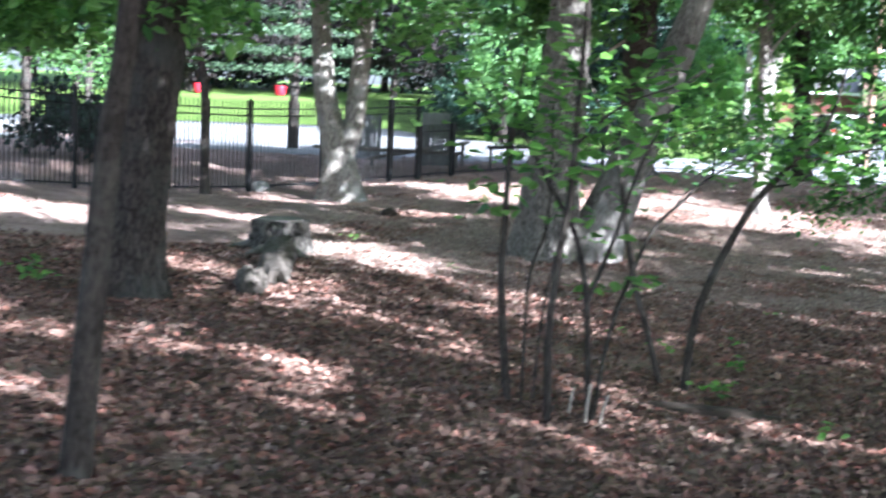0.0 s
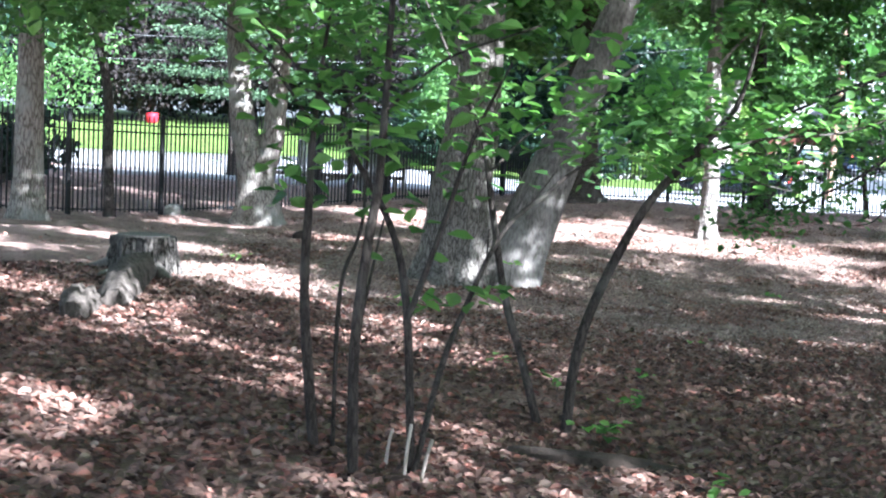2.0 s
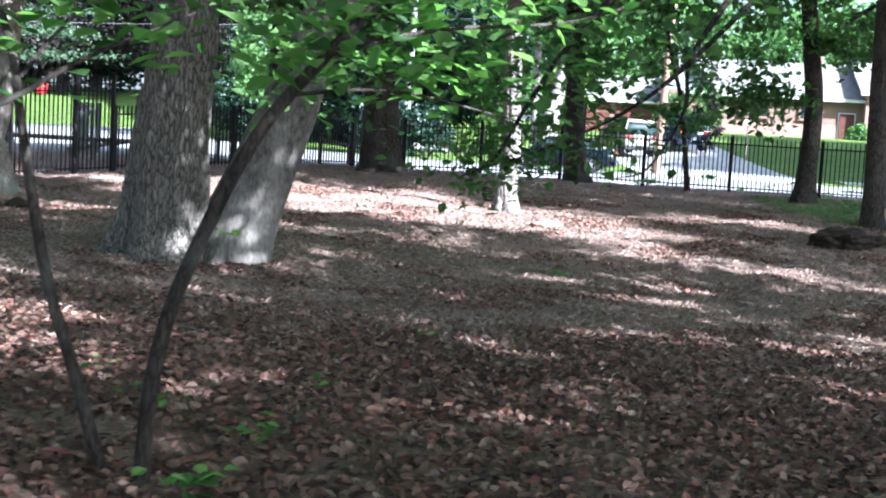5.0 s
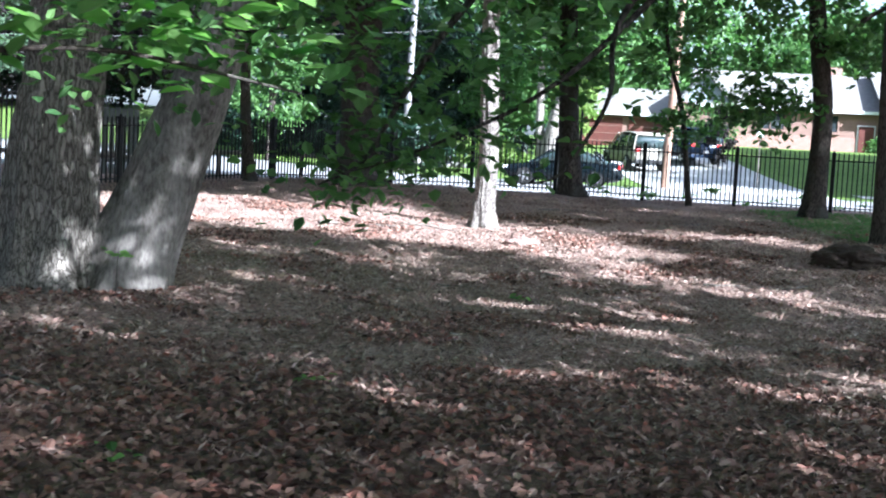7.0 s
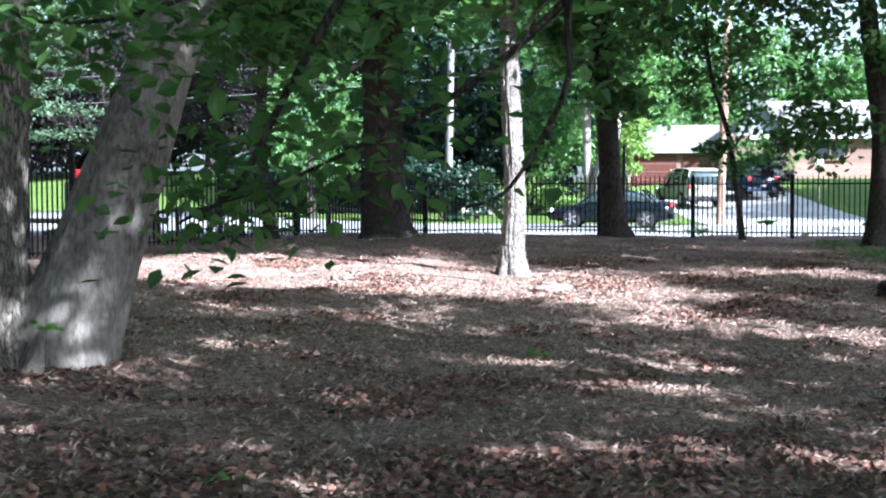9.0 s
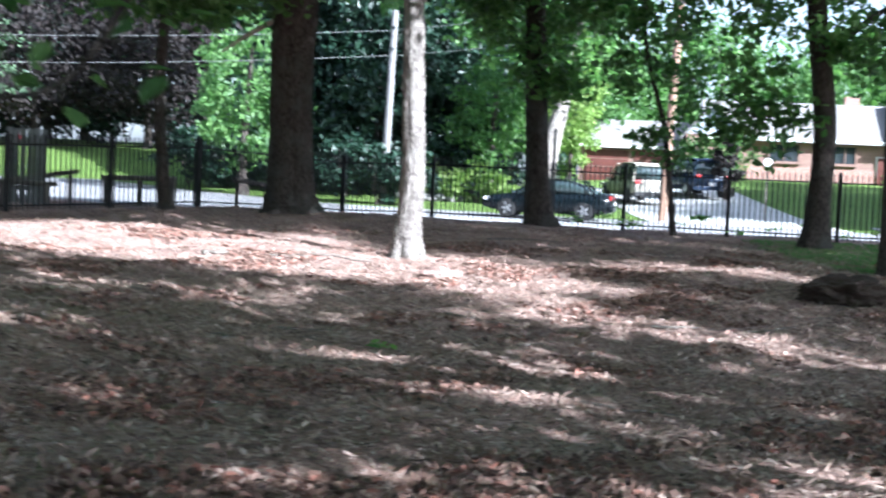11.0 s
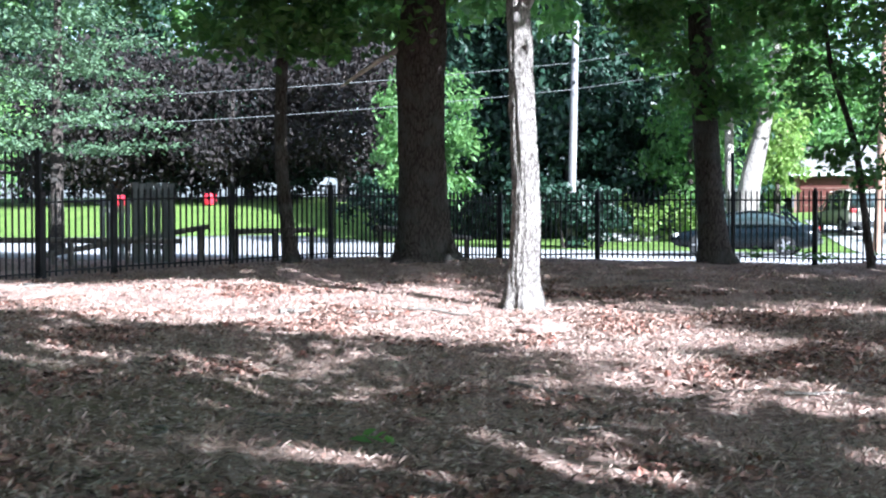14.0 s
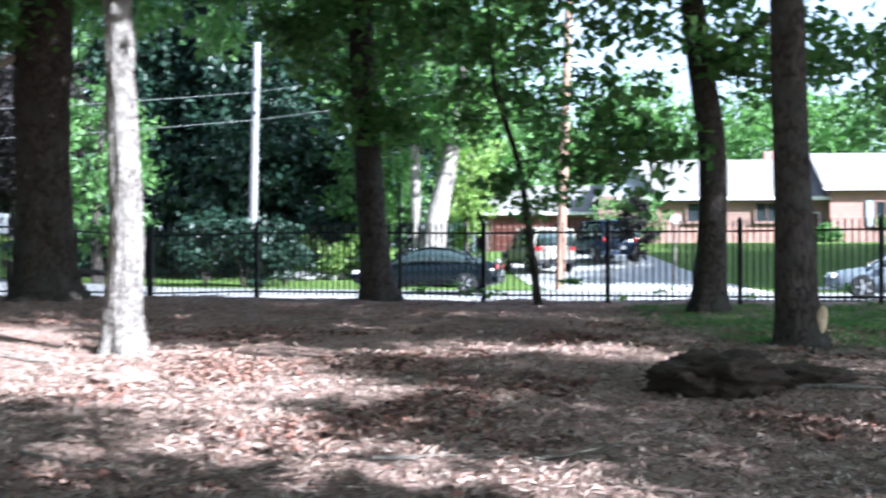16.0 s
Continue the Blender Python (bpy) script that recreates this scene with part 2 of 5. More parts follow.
def tube(points, sides=10, steps=6, rough=0.0, flare=0.0, seed=0.0, lobes=5, ridge=0.0):
    """Verts and faces of a bark-rough, tapered tube; flare widens its foot into root lobes."""
    s = spline(points, steps)
    n = len(s)
    way = np.gradient(s[:, :3], axis=0)
    way /= np.linalg.norm(way, axis=1)[:, None]
    ref = np.array([1.0, 0.0, 0.0]) if abs(way[0, 0]) < 0.8 else np.array([0.0, 1.0, 0.0])
    u = np.cross(way, ref)
    u /= np.linalg.norm(u, axis=1)[:, None]
    v = np.cross(way, u)
    ang = np.linspace(0, 2 * math.pi, sides, endpoint=False)
    height = np.cumsum(np.r_[0, np.linalg.norm(np.diff(s[:, :3], axis=0), axis=1)])
    rad = s[:, 3:4] * np.ones((1, sides))
    if flare:
        lobe = 0.55 + 0.45 * np.cos(lobes * ang + seed) * np.cos(2 * ang + seed * 2)
        rad = rad * (1 + flare * np.exp(-height / (1.3 * s[0, 3] + 0.05))[:, None] * lobe[None])
    if rough:
        for i in range(n):
            for j in range(sides):
                q = Vector((math.cos(ang[j]) * 3.2 + seed, math.sin(ang[j]) * 3.2, height[i] * 0.9))
                q2 = Vector((math.cos(ang[j]) * 9 + seed, math.sin(ang[j]) * 9, height[i] * 1.6))
                rad[i, j] *= 1 + rough * (noise.noise(q) + 0.6 * noise.noise(q2))
    if ridge:
        for i in range(n):
            for j in range(sides):
                k = s[i, 3] / 0.025
                q = Vector((math.cos(ang[j]) * k + seed, math.sin(ang[j]) * k, height[i] * 5.5))
                rad[i, j] -= ridge * max(0.0, 0.34 - 1.6 * abs(noise.noise(q))) - ridge * 0.35 * noise.noise(q * 0.45)
    ring = s[:, None, :3] + rad[..., None] * (np.cos(ang)[None, :, None] * u[:, None] + np.sin(ang)[None, :, None] * v[:, None])
    verts = np.vstack([ring.reshape(-1, 3), s[0, :3], s[-1, :3]])
    i, j = np.meshgrid(np.arange(n - 1), np.arange(sides), indexing="ij")
    k = (j + 1) % sides
    faces = np.stack([i * sides + j, i * sides + k, (i + 1) * sides + k, (i + 1) * sides + j], -1).reshape(-1, 4)
    c = np.arange(sides)
    cap = np.stack([(n - 1) * sides + c[::2], (n - 1) * sides + (c[::2] + 1) % sides, (n - 1) * sides + (c[::2] + 2) % sides, np.full(len(c[::2]), n * sides + 1)], -1)
    return verts, np.vstack([faces, cap])


def joined(pieces):
    vs, fs, k = [], [], 0
    for v, f in pieces:
        vs.append(v)
        fs.append(np.asarray(f) + k)
        k += len(v)
    return np.vstack(vs), np.vstack(fs)


RNG = np.random.default_rng(7)


def leaves(centres, size, flat=0.6, spread=0.3, plain=False):
    """Folded, pointed leaves at the given centres: 6 verts, 4 faces each side of the midrib. flat: how level they lie."""
    n = len(centres)
    az = RNG.uniform(0, 2 * math.pi, n)
    tilt = RNG.normal(0, 1 - flat, n) * 1.2
    roll = RNG.normal(0, 1 - flat, n) * 1.2
    s = size * RNG.uniform(1 - spread, 1 + spread, n)
    d = np.stack([np.cos(az) * np.cos(tilt), np.sin(az) * np.cos(tilt), np.sin(tilt)], 1)
    side = np.stack([-np.sin(az), np.cos(az), np.zeros(n)], 1)
    up = np.cross(d, side)
    side = side * np.cos(roll)[:, None] + up * np.sin(roll)[:, None]
    up = np.cross(d, side)
    S = s[:, None]
    base, tip = centres - d * S * 0.5, centres + d * S * 0.55 - up * S * 0.08
    lo, hi = centres - d * S * 0.12, centres + d * S * 0.22
    w = 0.3 if plain else 0.345
    a = lo + side * S * w + up * S * 0.07
    b = lo - side * S * w + up * S * 0.07
    c = hi + side * S * w * 0.8 + up * S * 0.05
    e = hi - side * S * w * 0.8 + up * S * 0.05
    if plain:
        k = np.arange(n)[:, None] * 4
        return np.stack([base, (a + c) / 2, tip, (b + e) / 2], 1).reshape(-1, 3), k + [0, 1, 2, 3]
    verts = np.stack([base, a, c, tip, e, b], 1).reshape(-1, 3)
    k = np.arange(n)[:, None] * 6
    faces = np.stack([k + [0, 1, 2, 3], k + [0, 3, 4, 5]], 1).reshape(-1, 4)
    return verts, faces


def clumps(centres, radius, count, size, flat=0.5, squash=0.6, plain=False):
    """Leaves scattered in uneven clumps round the centres."""
    c = np.repeat(np.asarray(centres, float), count, axis=0)
    r = np.repeat(np.broadcast_to(radius, (len(centres),)), count)
    p = RNG.normal(0, 0.5, (len(c), 3)) * r[:, None] * [1, 1, squash]
    return leaves(c + p, size, flat, 0.3, plain)


# ---- the lie of the land ----
BUMPS = ((2.3, 35.5, 0.24, 3.5), (-8, 26.7, -0.26, 4.0), (11.8, 26.4, 0.2, 3.5), (7, 19, -0.1, 3.0), (1.9, 6.6, -0.16, 0.8), (1.0, 17, 0.1, 2.0), (-3.4, 13.3, 0.14, 1.6))


def land(x, y):
    """Height of the ground: the park's gentle fall, the verge down to the road, and the lawns rising beyond."""
    x, y = np.asarray(x, float), np.asarray(y, float)
    a, b = np.clip(x, -14, 24), np.clip(y, -9, 42)
    z = 0.6392 - 0.05883 * a - 0.08497 * b + 0.0004826 * a * a + 0.001502 * a * b + 0.003383 * b * b - 3.978e-05 * b ** 3
    for cx, cy, h, s in BUMPS:
        z = z + h * np.exp(-((x - cx) ** 2 + (y - cy) ** 2) / (2 * s * s))
    z = z + 0.025 * np.sin(1.3 * x + 0.7 * y) * np.sin(0.9 * y - 0.6 * x) + 0.015 * np.sin(3.1 * x - 2.2 * y)
    v = y + 0.3 * x - 2.4
    t = np.clip((v - 40.2) / 2.0, 0, 1)
    t = t * t * (3 - 2 * t)
    w = np.clip((v - 57) / 38, 0, 1)
    q = np.clip((19 - x) / 6, 0, 1)
    far = -0.12 + (1.85 - 0.5 * q * q * (3 - 2 * q)) * w * w * (3 - 2 * w)
    p, q = np.clip((y - 75.5) / 7, 0, 1), np.clip((-4 - x) / 5, 0, 1)
    far = far + 1.2 * p * p * (3 - 2 * p) * q * q * (3 - 2 * q)
    return z * (1 - t) + far * t


def land_z(x, y):
    return float(land(x, y))


def axis(lo, hi, step, reach):
    fine = np.arange(lo, hi + step / 2, step)
    out = np.geomspace(step * 2, reach, 34)
    return np.r_[(lo - out)[::-1], fine, hi + out]


gx, gy = axis(-16, 26, 0.3, 2600), axis(-9, 60, 0.3, 2600)
X, Y = np.meshgrid(gx, gy, indexing="ij")
Z = land(X, Y)
i, j = np.meshgrid(np.arange(len(gx) - 1), np.arange(len(gy) - 1), indexing="ij")
k = len(gy)
quads = np.stack([i * k + j, (i + 1) * k + j, (i + 1) * k + j + 1, i * k + j + 1], -1).reshape(-1, 4)
me = mesh_from("ground", np.stack([X, Y, Z], -1).reshape(-1, 3), quads, M_GROUND, True)
V = (Y + 0.3 * X - 2.4).ravel()
patch = 1.0 * np.exp(-(((X - 15.5) / 4.0) ** 4 + ((Y - 31.5) / 4.5) ** 4)).ravel() + 0.35 * np.exp(-(((X - 1.5) / 3) ** 2 + ((Y - 20) / 2.2) ** 2)).ravel()
grass = np.clip(np.clip((V - 42.5) / 1.5, 0, 1) + patch, 0, 1)
me.attributes.new("grass", "FLOAT", "POINT").data.foreach_set("value", grass.astype(np.float32))
ground = tagged(part("ground", me, M_GROUND), "dry brown woodland soil rising to mown grass lawns", "ground", kind="structure")


def sheet(name, near, far, x0, x1, lift, material, label, category, n=60):
    """A paved strip laid on the land between two edges y = near(x) and y = far(x)."""
    xs = np.linspace(x0, x1, n)
    ys = np.linspace(0, 1, 9)
    xx = np.repeat(xs[:, None], 9, 1)
    yy = np.array([[near(x) + (far(x) - near(x)) * t for t in ys] for x in xs])
    v = np.stack([xx, yy, land(xx, yy) + lift], -1)
    drop = v.copy()
    drop[..., 2] -= 0.15
    a, b = np.meshgrid(np.arange(n - 1), np.arange(8), indexing="ij")
    f = np.stack([a * 9 + b, (a + 1) * 9 + b, (a + 1) * 9 + b + 1, a * 9 + b + 1], -1).reshape(-1, 4)
    c = np.arange(n - 1)
    m = n * 9
    e1 = np.stack([c * 9, c * 9 + m, (c + 1) * 9 + m, (c + 1) * 9], -1)
    e2 = np.stack([c * 9 + 8, (c + 1) * 9 + 8, (c + 1) * 9 + 8 + m, c * 9 + 8 + m], -1)
    return tagged(part(name, mesh_from(name, np.vstack([v.reshape(-1, 3), drop.reshape(-1, 3)]), np.vstack([f, e1, e2]), material, True), material), label, category, kind="structure")


def road_near(x):
    right, left = 42.9 - 0.388 * (x - 3), 41.6 + 0.12 * abs(x + 6)
    k = min(1.0, max(0.0, (x + 3) / 6))
    return left + (right - left) * k * k * (3 - 2 * k)


def road_far(x):
    return min(74.6, 60.4 - 0.3 * x + 0.75 * max(0.0, 1.0 - x) ** 1.02)


sheet("road", road_near, road_far, -45, 70, 0.02, M_ASPHALT, "sunlit grey asphalt road beyond the fence", "road")
sheet("driveway", lambda x: 60.2 - 0.3 * x, lambda x: 80.0, 12.6, 19.4, 0.025, M_CONCRETE, "pale concrete driveway leading up to the garage", "driveway", 16)
sheet("pavement", lambda x: 63.2 - 0.3 * x, lambda x: 64.5 - 0.3 * x, 21.0, 70, 0.022, M_CONCRETE, "pale concrete footpath across the lawn", "pavement", 24)


# ---- trees ----
def tree(name, path, material, label, limbs=(), sides=22, flare=0.55, rough=0.07, group="", steps=10, limb_material=None, ridge=0.0):
    """A trunk along (x, y, z, r) with limbs, as a thing standing at its foot."""
    x, y = path[0][:2]
    z = land_z(x, y)
    t = thing(name, (x, y, z), label, "tree", group)
    seed = x * 1.7 + y
    local = [(px - x, py - y, pz - path[0][2] - 0.06, r) for px, py, pz, r in path]
    part("trunk", mesh_from("trunk", *tube(local, sides, steps, rough, flare, seed, 5, ridge), material, True), material, t)
    for l in limbs:
        ll = [(px - x, py - y, pz - z, r) for px, py, pz, r in l]
        part("limb", mesh_from("limb", *tube(ll, 9, 6, 0.05, 0, seed), limb_material or material, True), limb_material or material, t)
    return t


def crown(t, centres, radius, count, size, material, flat=0.5, label="", squash=0.6, plain=False):
    c = np.asarray(centres, float) - np.array(t.matrix_basis.translation)
    return part("crown", mesh_from("crown", *clumps(c, radius, count, size, flat, squash, plain), material), material, t, label)


def blob(centre, radii, n, hollow=0.45):
    """Uneven points in an ellipsoid, denser towards its outside."""
    d = RNG.normal(0, 1, (n, 3))
    d /= np.linalg.norm(d, axis=1)[:, None]
    r = RNG.uniform(hollow ** 3, 1, n) ** (1 / 3)
    wob = np.array([1 + 0.25 * noise.noise(Vector(q * 1.7) + Vector(centre)) for q in d])
    return np.array(centre) + d * (r * wob)[:, None] * radii


def boughs(top, tips, r):
    """Limbs from a point of the trunk out to the tips."""
    out = []
    for tx, ty, tz in tips:
        a, b = Vector(top), Vector((tx, ty, tz))
        m = a.lerp(b, 0.5) + Vector((0, 0, 0.35))
        out.append([(*a, r), (*m, r * 0.6), (*b, r * 0.2)])
    return out


# ---- the park's trees ----
t_near = tree("young_tree", [(-1.75, 1.2, 0.0, 0.085), (-1.68, 1.2, 0.85, 0.075), (-1.59, 1.2, 1.8, 0.065), (-1.5, 1.2, 2.5, 0.055), (-1.4, 1.25, 5.0, 0.03)], M_BARK_THIN,
              "slim grey-brown young tree trunk", sides=14, flare=0.3, rough=0.04)
t_big = tree("large_tree", [(-3.95, 8.5, 0.0, 0.33), (-3.9, 8.5, 0.7, 0.285), (-3.8, 8.5, 1.7, 0.27), (-3.66, 8.5, 3.2, 0.26), (-3.5, 8.6, 8.0, 0.17)], M_BARK_DARK,
             "thick dark furrowed trunk among fallen leaves", [[(-3.66, 8.5, 3.4, 0.12), (-4.8, 8.8, 4.2, 0.07), (-6.0, 9.4, 4.5, 0.03)]], sides=90, rough=0.09, steps=30, ridge=0.05)
t_twin = tree("forked_tree", [(-4.95, 26.5, 0.0, 0.50), (-5.0, 26.5, 0.7, 0.40), (-5.15, 26.5, 1.45, 0.33), (-5.5, 26.6, 3.0, 0.25), (-5.9, 26.7, 8.5, 0.14)], M_BARK_GREY,
              "grey trunk forking into two stems near the fence", [[(-4.93, 26.5, 0.9, 0.27), (-4.72, 26.5, 1.8, 0.25), (-4.6, 26.5, 3.2, 0.22), (-4.2, 26.4, 8.0, 0.12)]], sides=30)
t_oak = tree("oak_tree", [(0.19, 16.4, 0.0, 0.48), (0.2, 16.4, 0.45, 0.43), (0.26, 16.4, 1.6, 0.395), (0.37, 16.4, 3.0, 0.355), (0.5, 16.45, 9.0, 0.21)], M_BARK_OAK,
             "massive oak trunk with deeply ridged grey bark", sides=110, rough=0.08, steps=40, flare=0.8, ridge=0.05)
t_lean = tree("leaning_tree", [(0.88, 16.55, 0.0, 0.42), (1.02, 16.55, 0.4, 0.385), (1.43, 16.55, 1.5, 0.335), (1.82, 16.55, 2.6, 0.28), (2.6, 16.65, 5.0, 0.2), (3.2, 16.9, 8.5, 0.12)], M_BARK_SMOOTH,
              "smooth grey trunk leaning away from the oak", [[(1.5, 16.55, 2.1, 0.09), (1.9, 16.3, 2.6, 0.06), (2.6, 15.9, 3.2, 0.02)]], sides=44, rough=0.1, flare=0.75, steps=14)
t_dark = tree("tall_tree", [(2.2, 35.5, 0.0, 0.60), (2.17, 35.5, 0.6, 0.47), (2.12, 35.5, 2.8, 0.43), (2.15, 35.5, 4.2, 0.46), (2.2, 35.5, 5.5, 0.38), (2.3, 35.6, 11, 0.25)], M_BARK_DARK,
              "broad dark trunk standing on a rise by the fence", [[(1.85, 35.4, 4.35, 0.06), (1.2, 35.1, 3.9, 0.045), (0.75, 34.9, 3.55, 0.02)]], sides=72, steps=26, ridge=0.06, flare=0.3, limb_material=M_PALE_WOOD)
t_white = tree("sunlit_tree", [(4.95, 28.0, 0.0, 0.235), (4.94, 28.0, 0.5, 0.195), (4.98, 28.0, 1.4, 0.18), (4.93, 28.0, 2.6, 0.165), (4.88, 28.0, 4.0, 0.15), (4.8, 28, 9.0, 0.09)], M_BARK_PALE,
               "slender sunlit trunk with pale flaky bark", [[(4.92, 28, 3.75, 0.05), (5.3, 27.8, 4.3, 0.03), (6.0, 27.5, 5.0, 0.012)], [(4.9, 28, 4.0, 0.05), (4.5, 28.2, 4.7, 0.03), (3.9, 28.4, 5.2, 0.012)]], sides=84, steps=40, flare=0.6, rough=0.09, ridge=0.05)
t_thin = tree("thin_tree", [(-0.42, 35.6, 0.0, 0.16), (-0.5, 35.6, 0.8, 0.135), (-0.62, 35.6, 2.4, 0.12), (-0.55, 35.6, 5.0, 0.10), (-0.5, 35.6, 8.5, 0.05)], M_BARK_DARK, "thin dark trunk close to the black fence", sides=14)
t_3 = tree("fence_tree", [(7.58, 38.4, 0.0, 0.34), (7.5, 38.4, 0.6, 0.28), (7.36, 38.4, 2.8, 0.25), (7.22, 38.4, 5.2, 0.22), (7.1, 38.5, 10, 0.12)], M_BARK_DARK, "dark trunk with ivy-rough bark at the fence", sides=24, flare=0.6)
t_5 = tree("shaded_tree", [(12.95, 35.0, 0.0, 0.29), (12.98, 35.0, 0.7, 0.245), (13.02, 35.0, 2.6, 0.225), (12.75, 35.0, 4.6, 0.20), (12.2, 35.2, 9.5, 0.11)], M_BARK_DARK, "dark shaded trunk near the black fence",
           [[(12.85, 35, 3.9, 0.09), (13.9, 34.8, 4.9, 0.06), (15.2, 34.6, 5.6, 0.02)]], sides=24)
t_6 = tree("scarred_tree", [(12.25, 27.5, 0.0, 0.26), (12.2, 27.5, 0.5, 0.215), (12.14, 27.5, 2.0, 0.195), (12.08, 27.5, 4.2, 0.175), (12.0, 27.6, 9.5, 0.10)], M_BARK_DARK, "dark trunk with a pale cut scar at its foot", sides=24, flare=0.5)
bm = bmesh.new()
bmesh.ops.create_uvsphere(bm, u_segments=12, v_segments=8, radius=1.0, matrix=Matrix.Translation((0.155, -0.165, 0.27)) @ Matrix.Rotation(radians(10), 4, "Y") @ Matrix.Diagonal((0.07, 0.055, 0.17, 1)))
part("cut_scar", bm, M_CUT_WOOD, t_6, "pale tan cut wood")
t_sap = tree("crooked_sapling", [(10.4, 37.0, 0.0, 0.085), (10.25, 37.0, 1.2, 0.07), (10.05, 37.0, 2.5, 0.06), (9.6, 37.0, 4.1, 0.045), (9.5, 37.0, 6.0, 0.02)], M_BARK_THIN,
             "crooked thin sapling by the fence", [[(10.1, 37, 2.2, 0.03), (10.5, 37, 2.9, 0.022), (10.6, 37, 3.6, 0.01)]], sides=10, flare=0.2)
t_thinr = tree("thin_sapling", [(17.0, 36.0, 0.0, 0.07), (16.8, 36.0, 1.4, 0.055), (16.65, 36.0, 2.8, 0.045), (16.55, 36.0, 4.8, 0.03)], M_BARK_THIN, "thin leafy sapling in front of the fence", sides=8, flare=0.2)
t_light = tree("grey_tree", [(-8.4, 22.0, 0.0, 0.34), (-8.4, 22.0, 0.6, 0.27), (-8.39, 22.0, 2.6, 0.25), (-8.35, 22.0, 8.0, 0.15)], M_BARK_GREY, "pale grey trunk near the tall fence", sides=24)
t_thinl = tree("thin_tree", [(-7.95, 25.4, 0.0, 0.12), (-8.0, 25.4, 1.2, 0.105), (-8.05, 25.4, 2.7, 0.10), (-8.4, 25.4, 4.4, 0.085), (-8.8, 25.4, 7.5, 0.04)], M_BARK_DARK, "thin dark trunk beside a tall fence post", sides=12)

# crowns of the trees that can be seen
crown(t_3, blob((8.0, 38.0, 6.3), (2.9, 2.4, 3.0), 125), 0.62, 60, 0.2, M_LEAF, 0.45)
crown(t_5, np.vstack([blob((12.4, 34.4, 6.3), (3.0, 2.4, 2.6), 110), blob((11.5, 34.4, 2.9), (1.3, 0.8, 0.9), 16, 0.1), blob((14.6, 34.6, 4.2), (1.5, 1.0, 0.8), 20, 0.1)]), 0.55, 55, 0.18, M_LEAF, 0.45)
crown(t_6, blob((11.8, 27.3, 7.4), (3.0, 2.6, 2.4), 70), 0.6, 55, 0.18, M_LEAF)
crown(t_sap, np.vstack([blob((9.8, 36.9, 3.9), (1.3, 0.9, 1.4), 34, 0.1), blob((10.4, 36.9, 2.2), (0.9, 0.6, 0.5), 10, 0.1)]), 0.4, 45, 0.14, M_LEAF, 0.5)
crown(t_thinr, blob((16.7, 35.9, 3.6), (1.2, 0.8, 1.5), 26, 0.1), 0.4, 45, 0.14, M_LEAF)
crown(t_dark, np.vstack([blob((2.0, 35.2, 8.2), (4.2, 3.0, 3.2), 100), blob((0.0, 34.8, 5.0), (1.8, 1.3, 1.1), 34, 0.1)]), 0.62, 55, 0.2, M_LEAF, 0.45)
crown(t_thin, blob((-1.2, 35.4, 6.0), (2.6, 1.8, 1.9), 60, 0.2), 0.6, 55, 0.18, M_LEAF)
crown(t_white, np.vstack([blob((4.7, 27.9, 7.6), (3.2, 3.0, 2.3), 70), blob((4.3, 27.9, 4.75), (0.7, 0.6, 0.35), 9, 0.1), blob((5.8, 27.6, 4.9), (0.7, 0.6, 0.35), 7, 0.1)]), 0.5, 45, 0.17, M_LEAF)
crown(t_oak, blob((0.4, 16.8, 8.0), (3.4, 3.4, 2.8), 60), 0.7, 45, 0.2, M_LEAF)
crown(t_twin, np.vstack([blob((-5.0, 26.4, 7.2), (3.6, 3.0, 2.8), 80), blob((-3.2, 26.0, 4.4), (1.6, 1.2, 0.9), 20, 0.1)]), 0.62, 50, 0.19, M_LEAF)
crown(t_light, np.vstack([blob((-8.3, 21.8, 6.5), (3.0, 2.6, 2.3), 60), blob((-7.0, 21.0, 4.0), (1.4, 1.0, 0.8), 14, 0.1)]), 0.6, 50, 0.18, M_LEAF)
crown(t_thinl, blob((-8.8, 25.3, 6.0), (2.2, 1.8, 1.8), 36), 0.6, 50, 0.18, M_LEAF)
crown(t_big, np.vstack([blob((-3.8, 8.6, 7.0), (3.0, 3.0, 2.2), 40), blob((-5.6, 9.2, 3.9), (1.6, 1.2, 0.6), 22, 0.1), blob((-3.4, 8.2, 3.5), (1.1, 0.9, 0.35), 9, 0.1), blob((-5.3, 9.2, 3.35), (1.3, 1.0, 0.35), 26, 0.1)]), 0.5, 40, 0.15, M_LEAF_NEAR)
crown(t_near, blob((-1.45, 1.3, 4.6), (1.3, 1.3, 0.7), 16), 0.45, 40, 0.13, M_LEAF_NEAR)

# ---- unseen canopy added to shade the ground, left open where sunlight is wanted ----
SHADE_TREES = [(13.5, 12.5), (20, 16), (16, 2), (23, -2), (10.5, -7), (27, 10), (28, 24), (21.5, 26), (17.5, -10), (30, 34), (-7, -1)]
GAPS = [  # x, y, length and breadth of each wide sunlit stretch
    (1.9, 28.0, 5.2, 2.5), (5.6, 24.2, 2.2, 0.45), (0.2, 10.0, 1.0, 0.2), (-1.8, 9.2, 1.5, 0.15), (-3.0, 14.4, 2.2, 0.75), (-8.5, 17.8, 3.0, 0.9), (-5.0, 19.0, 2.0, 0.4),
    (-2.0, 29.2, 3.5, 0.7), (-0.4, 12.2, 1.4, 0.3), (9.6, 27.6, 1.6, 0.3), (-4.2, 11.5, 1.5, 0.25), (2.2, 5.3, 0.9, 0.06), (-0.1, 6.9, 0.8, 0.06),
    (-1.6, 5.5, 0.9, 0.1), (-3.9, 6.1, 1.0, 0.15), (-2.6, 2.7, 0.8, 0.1)]


